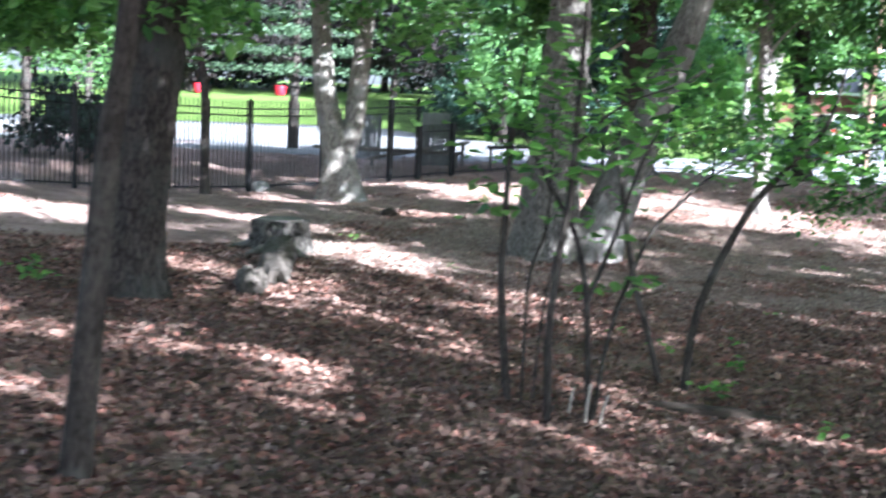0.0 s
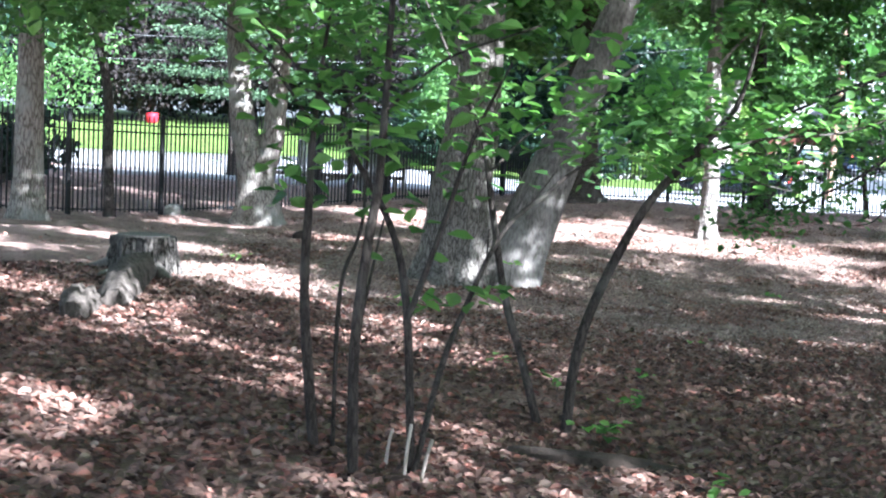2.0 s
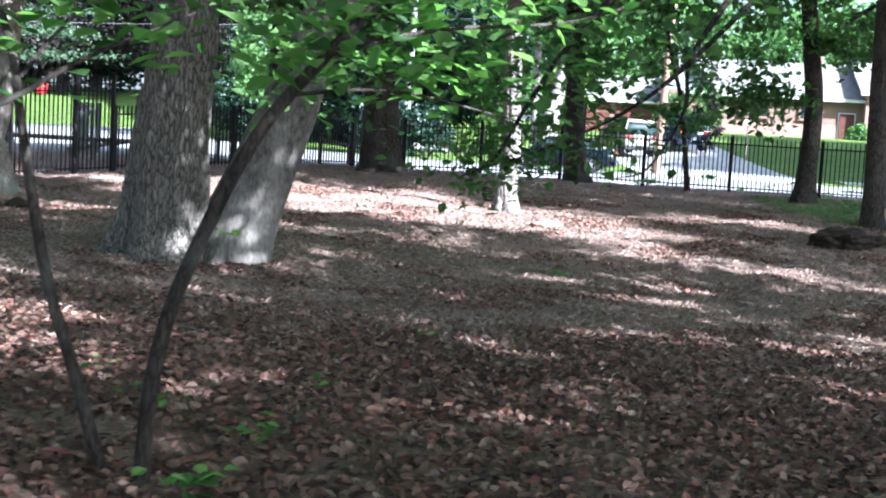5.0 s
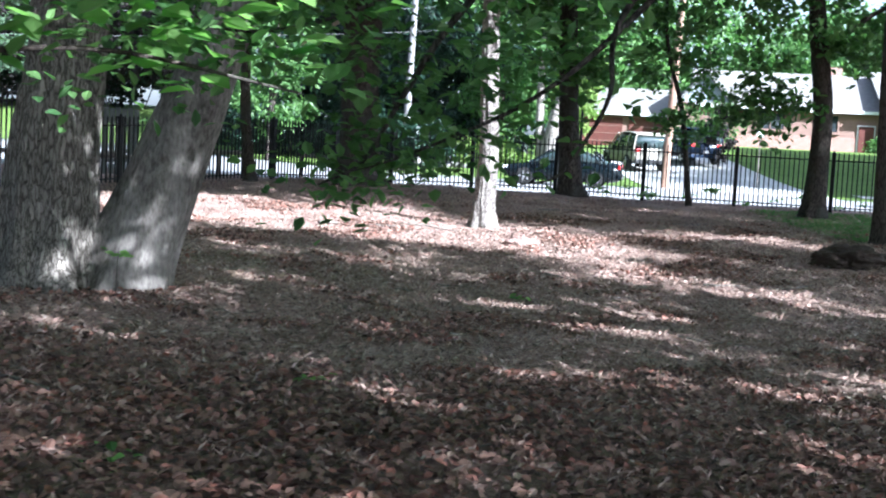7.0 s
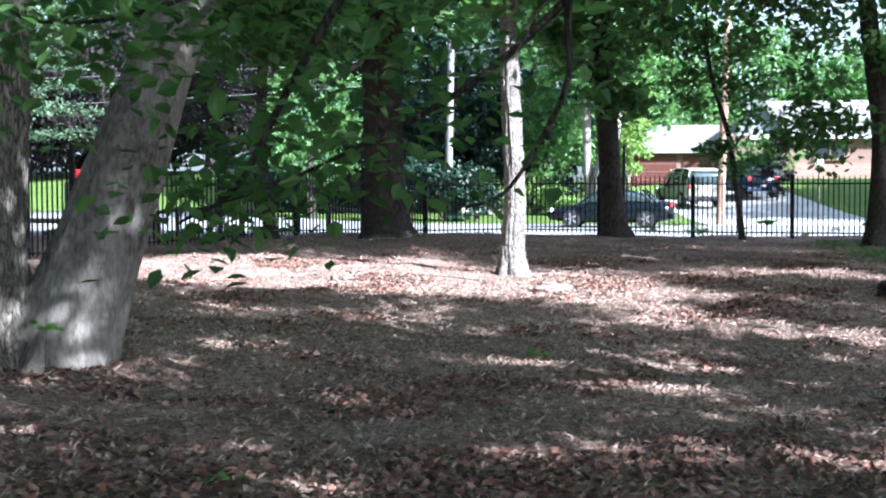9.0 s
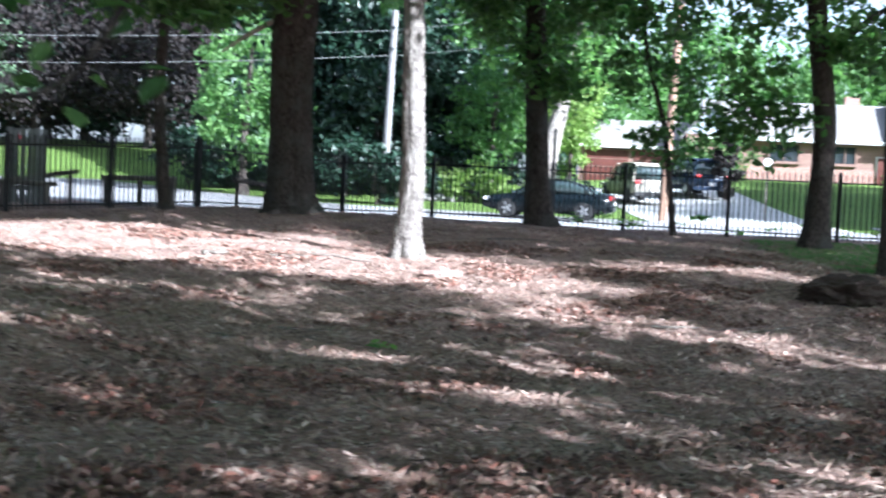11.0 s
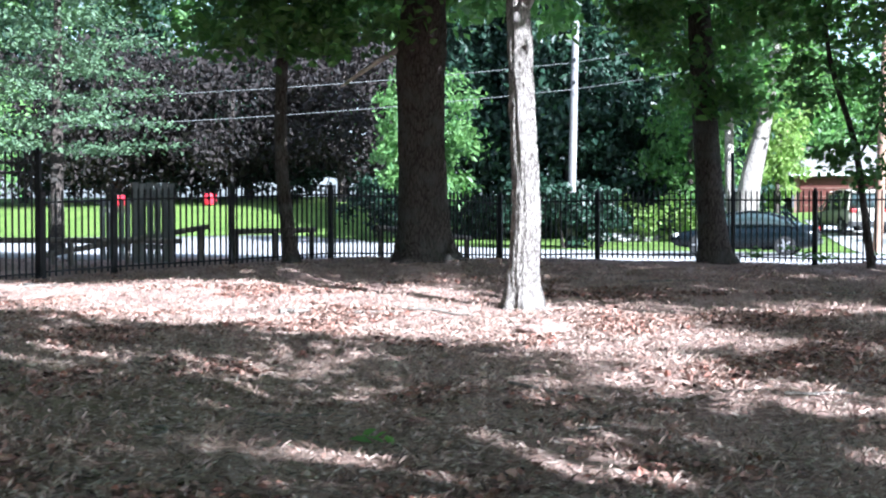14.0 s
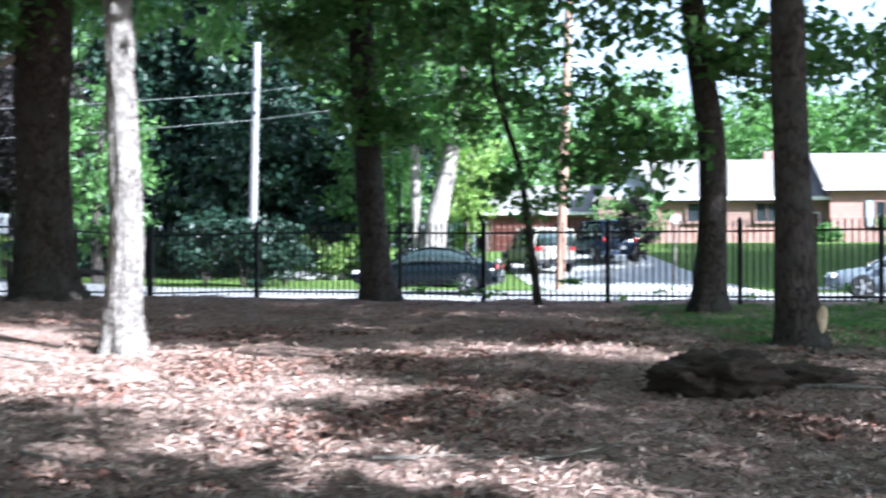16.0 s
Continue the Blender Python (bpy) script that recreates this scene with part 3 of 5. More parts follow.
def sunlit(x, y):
    """How much sun is wanted at this spot, to thin the added canopy along its ray: wide gaps, and long thin streaks."""
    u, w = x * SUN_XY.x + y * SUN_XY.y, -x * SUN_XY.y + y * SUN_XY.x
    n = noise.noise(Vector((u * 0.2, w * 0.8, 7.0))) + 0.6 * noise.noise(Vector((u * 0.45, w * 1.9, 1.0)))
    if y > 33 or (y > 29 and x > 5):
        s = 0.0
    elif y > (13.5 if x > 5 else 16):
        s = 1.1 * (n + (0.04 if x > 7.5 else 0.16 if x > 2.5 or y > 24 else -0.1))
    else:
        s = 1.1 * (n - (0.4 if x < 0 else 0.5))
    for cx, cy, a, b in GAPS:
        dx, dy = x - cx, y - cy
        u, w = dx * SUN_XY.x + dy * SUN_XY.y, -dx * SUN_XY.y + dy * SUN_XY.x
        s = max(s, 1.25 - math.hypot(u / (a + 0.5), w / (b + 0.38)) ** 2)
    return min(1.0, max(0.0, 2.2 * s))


# leaf clumps set back along the sun's rays from ground to be shaded
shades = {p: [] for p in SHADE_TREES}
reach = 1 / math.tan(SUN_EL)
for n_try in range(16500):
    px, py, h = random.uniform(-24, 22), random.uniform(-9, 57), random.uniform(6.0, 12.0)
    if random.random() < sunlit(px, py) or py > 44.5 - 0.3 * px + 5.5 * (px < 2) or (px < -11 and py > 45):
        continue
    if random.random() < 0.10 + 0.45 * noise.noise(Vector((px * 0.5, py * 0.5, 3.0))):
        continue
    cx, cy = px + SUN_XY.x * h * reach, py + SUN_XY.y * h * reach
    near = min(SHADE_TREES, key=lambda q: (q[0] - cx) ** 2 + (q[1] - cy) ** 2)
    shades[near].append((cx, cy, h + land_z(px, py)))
LOW_LIMBS = [
    [(13.5, 12.5, 5.2, 0.11), (8.5, 11.2, 4.4, 0.06), (5.9, 10.7, 3.4, 0.034), (5.05, 10.6, 2.5, 0.020), (4.97, 10.6, 2.0, 0.014), (4.86, 10.6, 1.75, 0.011), (4.7, 10.6, 1.52, 0.008), (4.5, 10.6, 1.46, 0.004)],
    [(6.0, 10.72, 3.45, 0.026), (5.0, 10.6, 2.35, 0.018), (4.54, 10.6, 1.95, 0.014), (4.12, 10.6, 1.72, 0.010), (3.71, 10.6, 1.54, 0.006), (3.4, 10.6, 1.45, 0.003)],
    [(6.0, 10.72, 3.45, 0.028), (4.6, 10.6, 2.9, 0.024), (4.1, 10.6, 2.4, 0.021), (3.82, 10.6, 1.95, 0.017), (3.6, 10.6, 1.55, 0.012), (3.35, 10.6, 1.4, 0.006)],
    [(4.6, 10.6, 2.9, 0.016), (3.4, 10.7, 2.35, 0.011), (2.75, 10.7, 2.25, 0.008), (2.4, 10.7, 2.45, 0.006), (1.9, 10.7, 2.3, 0.003)]]
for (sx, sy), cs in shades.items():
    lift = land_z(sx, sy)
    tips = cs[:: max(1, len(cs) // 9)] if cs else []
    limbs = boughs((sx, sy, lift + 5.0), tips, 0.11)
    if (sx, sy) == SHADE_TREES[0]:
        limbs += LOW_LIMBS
    ts = tree("added_shade_tree", [(sx, sy, 0.0, 0.34), (sx, sy, 0.6, 0.28), (sx + 0.1, sy, 4.0, 0.24), (sx + 0.2, sy + 0.1, 10.5, 0.1)], M_BARK_DARK, "out-of-view leafy tree added to shade the woodland floor", limbs, sides=12, group="trees shading the park")
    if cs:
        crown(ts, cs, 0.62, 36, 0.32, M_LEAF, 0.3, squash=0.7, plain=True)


def spray(path, n, width, size, drop=0.06):
    """Leaf places in level layers along a twig."""
    s = spline([(*p, 0.01) for p in path], 12)[:, :3]
    n = int(n * 1.3)
    c = s[RNG.integers(0, len(s), n)]
    return c + RNG.normal(0, 1, (n, 3)) * [width * 1.25, width * 1.25, drop * 1.5]


t_low = np.vstack([
    spray([(4.7, 10.6, 2.35), (3.6, 10.65, 2.2), (2.0, 10.7, 2.2)], 800, 0.26, 0.13, 0.15), spray([p[:3] for p in LOW_LIMBS[1][2:]], 170, 0.14, 0.13, 0.09),
    spray([p[:3] for p in LOW_LIMBS[2][3:]], 120, 0.14, 0.13, 0.1), spray([(4.6, 10.6, 1.5), (4.2, 10.6, 1.6), (3.6, 10.6, 1.42)], 34, 0.1, 0.13, 0.06),
    spray([p[:3] for p in LOW_LIMBS[0][3:7]], 26, 0.12, 0.13, 0.09), spray([p[:3] for p in LOW_LIMBS[3][1:]], 220, 0.2, 0.13, 0.12)])
part("twig_leaves", mesh_from("twig_leaves", *leaves(t_low - np.array((13.5, 12.5, land_z(13.5, 12.5))), 0.085, 0.6), M_LEAF), M_LEAF,
     [o for o in scene.objects if o.name.startswith("added_shade_tree")][0], "dark green leaves on a hanging limb")


# ---- saplings in the foreground ----
def sapling(name, stems, sprays, label, size=0.12):
    x, y, z = stems[0][0][:3]
    t = thing(name, (x, y, land_z(x, y)), label, "sapling")
    o = np.array((x, y, land_z(x, y)))
    for s in stems:
        q = [(*(np.array(p[:3]) - o), p[3] * (1.15 if y < 6 else 0.95)) for p in s]
        if s is stems[0] or s[0][2] < 0.75:
            q[0] = (q[0][0], q[0][1], land_z(s[0][0], s[0][1]) - o[2] - 0.05, q[0][3])
        part("stem", mesh_from("stem", *tube(q, 9, 8, 0.1, 0, x + s[0][0]), M_BARK_THIN, True), M_BARK_THIN, t)
    if sprays:
        c = np.vstack([spray(*sp) for sp in sprays]) - o + np.array((0, 0, 0.1))
        part("leaves", mesh_from("leaves", *leaves(c, size, 0.72), M_LEAF_NEAR), M_LEAF_NEAR, t, "bright green broad leaves")
    return t


sapling("sapling", [
    [(0.27, 4.9, 0.41, 0.030), (0.18, 4.9, 1.15, 0.026), (0.18, 4.9, 1.69, 0.022), (0.2, 4.9, 2.28, 0.015), (0.28, 4.9, 3.0, 0.008)],
    [(0.2, 4.9, 2.2, 0.010), (-0.1, 4.8, 2.6, 0.007), (-0.5, 4.7, 2.9, 0.004)]],
    [([(0.2, 4.9, 2.2), (-0.1, 4.8, 2.6), (-0.5, 4.7, 2.9)], 60, 0.25, 0.12), ([(0.18, 4.9, 1.7), (0.28, 4.9, 2.9)], 55, 0.2, 0.12), ([(0.1, 4.9, 1.75), (-0.05, 4.85, 1.8)], 8, 0.06, 0.12)],
    "thin leafy sapling with a kinked dark stem")
sapling("sapling", [
    [(0.59, 4.34, 0.3, 0.028), (0.57, 4.34, 0.99, 0.026), (0.62, 4.34, 1.59, 0.024), (0.67, 4.34, 1.99, 0.021), (0.7, 4.34, 2.9, 0.015), (0.75, 4.34, 4.2, 0.006)],
    [(0.68, 4.34, 2.3, 0.010), (1.0, 4.4, 2.6, 0.007), (1.5, 4.4, 2.8, 0.004)]],
    [([(0.68, 4.34, 2.3), (1.0, 4.4, 2.6), (1.5, 4.4, 2.8)], 75, 0.25, 0.12), ([(0.7, 4.34, 2.6), (0.3, 4.5, 3.0), (-0.4, 4.5, 3.2)], 75, 0.3, 0.12), ([(0.6, 4.3, 1.9), (0.75, 4.3, 2.2)], 12, 0.12, 0.12)],
    "tall straight leafy sapling")
sapling("sapling", [
    [(0.89, 4.6, 0.35, 0.022), (0.82, 4.6, 1.2, 0.020), (0.71, 4.6, 1.66, 0.017), (0.49, 4.6, 2.04, 0.014), (0.28, 4.6, 2.38, 0.010), (-0.1, 4.6, 2.8, 0.005)],
    [(0.83, 4.58, 1.15, 0.017), (0.99, 4.5, 1.62, 0.014), (1.09, 4.5, 1.97, 0.011), (1.19, 4.5, 2.26, 0.009), (1.35, 4.5, 2.6, 0.005)]],
    [([(0.49, 4.6, 2.04), (0.28, 4.6, 2.38), (-0.2, 4.6, 2.8)], 55, 0.22, 0.12), ([(1.09, 4.5, 1.97), (1.35, 4.5, 2.6), (1.8, 4.5, 2.8)], 65, 0.25, 0.12), ([(0.7, 4.6, 1.55), (0.95, 4.6, 1.6)], 10, 0.1, 0.12)],
    "forked leafy sapling with two slender stems")
sapling("sapling", [
    [(0.9, 4.5, 0.35, 0.017), (1.0, 4.88, 0.8, 0.016), (1.11, 5.18, 1.15, 0.015), (1.31, 5.43, 1.61, 0.013), (1.57, 5.81, 1.85, 0.011), (1.75, 6.05, 2.0, 0.009), (2.1, 6.3, 2.2, 0.005)],
    [(1.22, 5.32, 1.4, 0.007), (1.22, 5.4, 1.62, 0.003)], [(1.45, 5.62, 1.75, 0.006), (1.62, 5.6, 2.0, 0.003)]],
    [([(0.85, 5.1, 1.08), (1.1, 5.15, 1.12), (1.25, 5.2, 1.16)], 20, 0.1, 0.12, 0.02), ([(1.75, 6.05, 2.0), (2.2, 6.3, 2.2)], 24, 0.14, 0.12)],
    "bent pale sapling with a few level leaves")
sapling("sapling", [
    [(0.37, 4.95, 0.4, 0.012), (0.38, 4.95, 1.23, 0.011), (0.5, 4.95, 1.7, 0.009), (0.5, 4.95, 2.6, 0.005)], [(0.45, 5.0, 0.4, 0.010), (0.5, 5.0, 1.0, 0.009), (0.62, 5.0, 1.7, 0.005)]],
    [([(0.5, 4.95, 1.7), (0.5, 4.95, 2.6)], 30, 0.2, 0.12)], "pair of thin twiggy shoots")
sapling("sapling", [
    [(1.58, 7.29, -0.04, 0.038), (1.42, 7.29, 0.5, 0.034), (1.27, 7.29, 0.97, 0.032), (1.14, 7.29, 1.64, 0.028), (1.05, 7.29, 2.13, 0.022), (0.83, 7.29, 2.63, 0.014), (0.5, 7.3, 3.3, 0.006)],
    [(1.1, 7.29, 1.9, 0.012), (1.5, 7.2, 2.3, 0.008), (2.1, 7.1, 2.45, 0.004)]],
    [([(1.05, 7.29, 2.1), (0.83, 7.29, 2.63), (0.4, 7.3, 3.2)], 60, 0.25, 0.12), ([(1.1, 7.29, 1.9), (1.5, 7.2, 2.3), (2.2, 7.1, 2.45)], 95, 0.28, 0.12, 0.09)],
    "dark leaning sapling with leafy level twigs", 0.13)
sapling("sapling", [
    [(1.78, 7.18, -0.06, 0.046), (1.82, 7.18, 0.5, 0.042), (1.94, 7.18, 0.98, 0.040), (2.26, 7.18, 1.68, 0.036), (2.6, 7.18, 2.12, 0.030), (2.9, 7.18, 2.5, 0.020), (3.05, 7.18, 3.1, 0.008)],
    [(2.6, 7.18, 2.1, 0.016), (3.1, 7.3, 2.25, 0.012), (3.8, 7.5, 2.35, 0.008), (4.4, 7.7, 2.6, 0.004)],
    [(2.4, 7.18, 1.9, 0.012), (2.9, 7.5, 1.95, 0.009), (3.5, 7.9, 1.85, 0.005)]],
    [([(2.6, 7.18, 2.1), (3.1, 7.3, 2.25), (3.8, 7.5, 2.35), (4.4, 7.7, 2.6)], 190, 0.28, 0.12, 0.08), ([(2.4, 7.18, 1.95), (2.9, 7.5, 1.95), (3.4, 7.9, 1.88)], 90, 0.24, 0.12, 0.07), ([(2.8, 7.18, 2.4), (3.05, 7.18, 3.1)], 70, 0.35, 0.12, 0.1), ([(1.6, 7.3, 2.2), (2.6, 7.2, 2.6)], 70, 0.3, 0.12, 0.1)],
    "dark arching sapling with a leafy spray", 0.13)


def pale_stick(x, y, dx, dy, h):
    z = land_z(x, y)
    t = tagged(part("cut_stem", mesh_from("cut_stem", *tube([(x, y, z - 0.04, 0.011), (x + dx * 0.5, y + dy * 0.5, z + h * 0.55, 0.010), (x + dx, y + dy, z + h, 0.009)], 8, 4, 0.06), M_PALE_WOOD, True), M_PALE_WOOD),
               "pale peeled sapling stump among the leaves", "stick", "pale cut stems")
    return t


for q in ((0.73, 4.6, 0.04, 0.0, 0.24), (0.86, 4.45, 0.03, 0.02, 0.3), (0.96, 4.4, 0.06, -0.02, 0.24)):
    pale_stick(*q)


def seedling(x, y, n, size, h, label="low green seedling in the leaf litter"):
    z = land_z(x, y)
    t = thing("seedling", (x, y, z), label, "plant", "green seedlings")
    part("stem", mesh_from("stem", *tube([(0, 0, -0.03, 0.004), (0.01, 0, h * 0.6, 0.003), (0.02, 0, h, 0.002)], 5, 3), M_BARK_THIN), M_BARK_THIN, t)
    c = RNG.normal(0, 1, (n, 3)) * [0.1, 0.1, 0.03] + [0, 0, h * 0.85]
    part("leaves", mesh_from("leaves", *leaves(c, size, 0.75), M_LEAF_NEAR), M_LEAF_NEAR, t)


for q in ((2.05, 7.0, 16, 0.11, 0.16), (1.7, 8.2, 9, 0.09, 0.2), (1.2, 8.9, 8, 0.07, 0.15), (-2.7, 15.2, 10, 0.08, 0.22), (-1.0, 13.4, 8, 0.07, 0.14), (5.0, 18.97, 5, 0.12, 0.06), (-5.3, 9.2, 14, 0.12, 0.2), (9.2, 36.5, 26, 0.14, 0.35), (8.3, 36.9, 16, 0.12, 0.3), (11.0, 37.2, 26, 0.16, 0.5), *[(7.6 + 0.72 * k, 39.4 - 0.28 * k + 0.3 * math.sin(k * 2.7), 12, 0.13, 0.2 + 0.12 * (k % 3)) for k in range(12)], (2.6, 4.9, 7, 0.1, 0.1), (1.0, 15.9, 8, 0.1, 0.45), (2.2, 7.6, 10, 0.09, 0.2), (-4.9, 8.3, 18, 0.11, 0.2), (-5.6, 8.6, 14, 0.11, 0.18), (2.5, 9.6, 8, 0.07, 0.1), (3.3, 12.2, 8, 0.08, 0.1)):
    seedling(*q)


# ---- stump, logs, mound, stones ----
def stump():
    x, y = -3.5, 13.55
    z = land_z(x, y)
    t = thing("tree_stump", (x, y, z), "weathered grey sawn tree stump on leaf litter", "stump")
    body = [(0, 0, -0.08, 0.40), (0, 0, 0.1, 0.365), (0, 0, 0.3, 0.35), (0, 0, 0.45, 0.355)]
    part("trunk", mesh_from("trunk", *tube(body, 64, 10, 0.1, 0.5, 2.0, 5, 0.09), M_STUMP), M_STUMP, t)
    bm = bmesh.new()
    bmesh.ops.create_cone(bm, cap_ends=True, segments=28, radius1=0.335, radius2=0.325, depth=0.03, matrix=Matrix.Translation((0, 0, 0.455)))
    part("sawn_top", bm, M_OLD_WOOD, t, "greyed sawn face")
    for a, l in ((-0.9, 0.55), (-1.9, 0.6), (-2.9, 0.35)):
        c, s = math.cos(a), math.sin(a)
        part("root", mesh_from("root", *tube([(0.24 * c, 0.24 * s, 0.2, 0.12), (0.45 * c, 0.45 * s, 0.06, 0.09), ((0.55 + l) * c, (0.55 + l) * s, -0.05, 0.05)], 12, 5, 0.15, 0, a), M_OLD_WOOD, True), M_OLD_WOOD, t)


stump()


def log(path, material, label, sides=26, rough=0.28):
    p = [(x, y, land_z(x, y) + h, r) for x, y, h, r in path]
    x, y, z = p[0][:3]
    v, f = tube([(a - x, b - y, c - land_z(x, y), r) for a, b, c, r in p], sides, 7, rough, 0, x)
    ob = part("fallen_log", mesh_from("fallen_log", v, f, material, True), material)
    ob.matrix_basis = pose(x, y, land_z(x, y))
    return tagged(ob, label, "log")


log([(-3.35, 13.0, 0.14, 0.17), (-3.2, 12.2, 0.1, 0.22), (-3.0, 11.2, 0.06, 0.21), (-2.85, 10.5, 0.03, 0.14)], M_ROTTEN, "rotting dark log running from the stump")
log([(-3.2, 10.5, 0.02, 0.16), (-3.05, 10.1, 0.1, 0.19), (-2.9, 9.5, 0.04, 0.13)], M_ROTTEN, "short broken dark log in dead leaves")


def branch(x, y, turn, length, r, label="dead fallen branch on the ground"):
    z = land_z(x, y)
    c, s = math.cos(turn), math.sin(turn)
    pts = []
    for k in range(5):
        d = length * (k / 4 - 0.5)
        qx, qy = x + c * d + random.uniform(-0.05, 0.05), y + s * d + random.uniform(-0.05, 0.05)
        pts.append((qx - x, qy - y, land_z(qx, qy) - z + r * 0.6 + random.uniform(0, 0.02), r * (1 - 0.15 * k)))
    ob = part("fallen_branch", mesh_from("fallen_branch", *tube(pts, 7, 4, 0.1), M_OLD_WOOD, True), M_OLD_WOOD)
    ob.matrix_basis = pose(x, y, z)
    tagged(ob, label, "branch", "fallen branches")


for q in ((3.9, 27.2, -0.3, 1.2, 0.025), (3.2, 26.8, 0.2, 0.9, 0.02), (2.2, 27.0, 0.5, 0.4, 0.04), (6.0, 21.4, -0.4, 0.8, 0.015), (4.4, 19.6, 0.3, 0.7, 0.012), (7.0, 17.0, -0.2, 0.6, 0.012), (-3.4, 30.3, 0.6, 1.1, 0.04), (-3.0, 30.6, -0.3, 0.9, 0.03), (8.2, 21.6, 0.1, 0.9, 0.015), (4.2, 10.5, 0.9, 0.7, 0.012), (1.5, 11.5, -0.5, 0.8, 0.014), (-1.3, 8.8, 0.4, 0.7, 0.012), (9.4, 30.8, -0.1, 1.0, 0.02), (6.9, 32.5, 0.15, 1.3, 0.02)):
    branch(*q)


for k in range(26):
    branch(random.uniform(0.5, 11), random.uniform(12, 26), random.uniform(0, 3.1), random.uniform(0.3, 0.9), random.uniform(0.006, 0.014))


def lump(name, x, y, size, material, label, category, seed, sub=4, rough=0.25, sink=0.25):
    bm = bmesh.new()
    bmesh.ops.create_icosphere(bm, subdivisions=sub, radius=1.0)
    for v in bm.verts:
        q = v.co * 1.6 + Vector((seed, seed * 2, 0))
        v.co *= 1 + rough * noise.noise(q) + rough * 0.6 * noise.noise(q * 2.7) + rough * 0.35 * noise.noise(q * 7)
        v.co = Vector((v.co.x * size[0], v.co.y * size[1], v.co.z * size[2] + size[2] * (1 - 2 * sink)))
    for f in bm.faces:
        f.smooth = True
    ob = part(name, bm, material)
    ob.matrix_basis = pose(x, y, land_z(x, y))
    return tagged(ob, label, category)


lump("soil_mound", 10.55, 24.2, (0.52, 0.4, 0.22), M_DIRT, "dark mound of dug earth and debris", "mound", 3.0, 5, 0.4)
lump("soil_mound", 11.25, 24.4, (0.45, 0.32, 0.12), M_DIRT, "low dark heap of dug earth and debris", "mound", 5.0, 5, 0.4)
branch(11.5, 24.05, -0.35, 1.9, 0.03, "dead branch leaning out of the earth mound")
branch(10.7, 24.1, 0.3, 1.2, 0.02, "dead branch lying on the earth mound")
lump("stone", -3.2, 22.4, (0.17, 0.14, 0.11), M_DIRT, "dark stone half sunk in the ground", "stone", 1.0, 3)
lump("stone", -7.2, 27.6, (0.24, 0.2, 0.17), M_STONE, "grey boulder at the foot of the fence", "stone", 8.0, 3)
lump("leaf_tuft", 5.5, 25.3, (0.28, 0.22, 0.09), M_GROUND, "small mossy hump in the leaf litter", "hump", 2.0, 4, 0.4)
# earth lump in dark soil colour, in place of the ditch's shadow
lump("hollow_shade", 1.9, 5.9, (0.75, 0.22, 0.10), M_DIRT, "dark earth strip standing in for the hollow's shadow under the saplings", "bank", 6.0, 4, 0.35, 0.45)


# ---- vehicles ----
M_GLASS = shader("car_glass", 0.05, 0.0, 0.8)[0]
M_GLASS.node_tree.nodes["Principled BSDF"].inputs["Base Color"].default_value = (0.03, 0.045, 0.045, 1)
M_TYRE = mottled("tyre_rubber", (0.012, 0.012, 0.012), (0.03, 0.03, 0.03), 9, 60, 0.85)
M_RIM = mottled("alloy", (0.45, 0.45, 0.46), (0.62, 0.62, 0.63), 5, 40, 0.3, 0.9, 0.05)
M_REDLAMP = mottled("red_lamp", (0.30, 0.01, 0.01), (0.45, 0.02, 0.02), 5, 30, 0.2, spec=0.6, bump=0.0)
M_LAMP = mottled("clear_lamp", (0.55, 0.55, 0.55), (0.75, 0.75, 0.75), 5, 30, 0.15, spec=0.7, bump=0.0)
M_TRIM = mottled("black_trim", (0.012, 0.012, 0.013), (0.03, 0.03, 0.03), 5, 50, 0.6)


def paint(name, c):
    m = mottled(name, tuple(v * 0.9 for v in c), c, 2, 30, 0.22, 0.0, 0.0, spec=0.18)
    m.node_tree.nodes["Principled BSDF"].inputs["Coat Weight"].default_value = 0.1
    return m


def loft(stations, ring=16, power=4.0):
    """A hull through stations (x, half width, low, high), each a rounded rectangle."""
    ang = np.linspace(0, 2 * math.pi, ring, endpoint=False) + math.pi / ring
    vs = []
    for x, w, lo, hi in stations:
        c, s = np.cos(ang), np.sin(ang)
        k = (np.abs(c) ** power + np.abs(s) ** power) ** (-1 / power)
        vs.append(np.stack([np.full(ring, x), w * c * k, (lo + hi) / 2 + (hi - lo) / 2 * s * k], -1))
    n = len(stations)
    i, j = np.meshgrid(np.arange(n - 1), np.arange(ring), indexing="ij")
    q = (j + 1) % ring
    f = np.stack([i * ring + j, (i + 1) * ring + j, (i + 1) * ring + q, i * ring + q], -1).reshape(-1, 4)
    caps = []
    for b in (0, (n - 1) * ring):
        for k in range(1, ring - 2, 2):
            caps.append([b, b + k, b + k + 1, b + k + 2])
    return np.vstack(vs), np.vstack([f, caps])


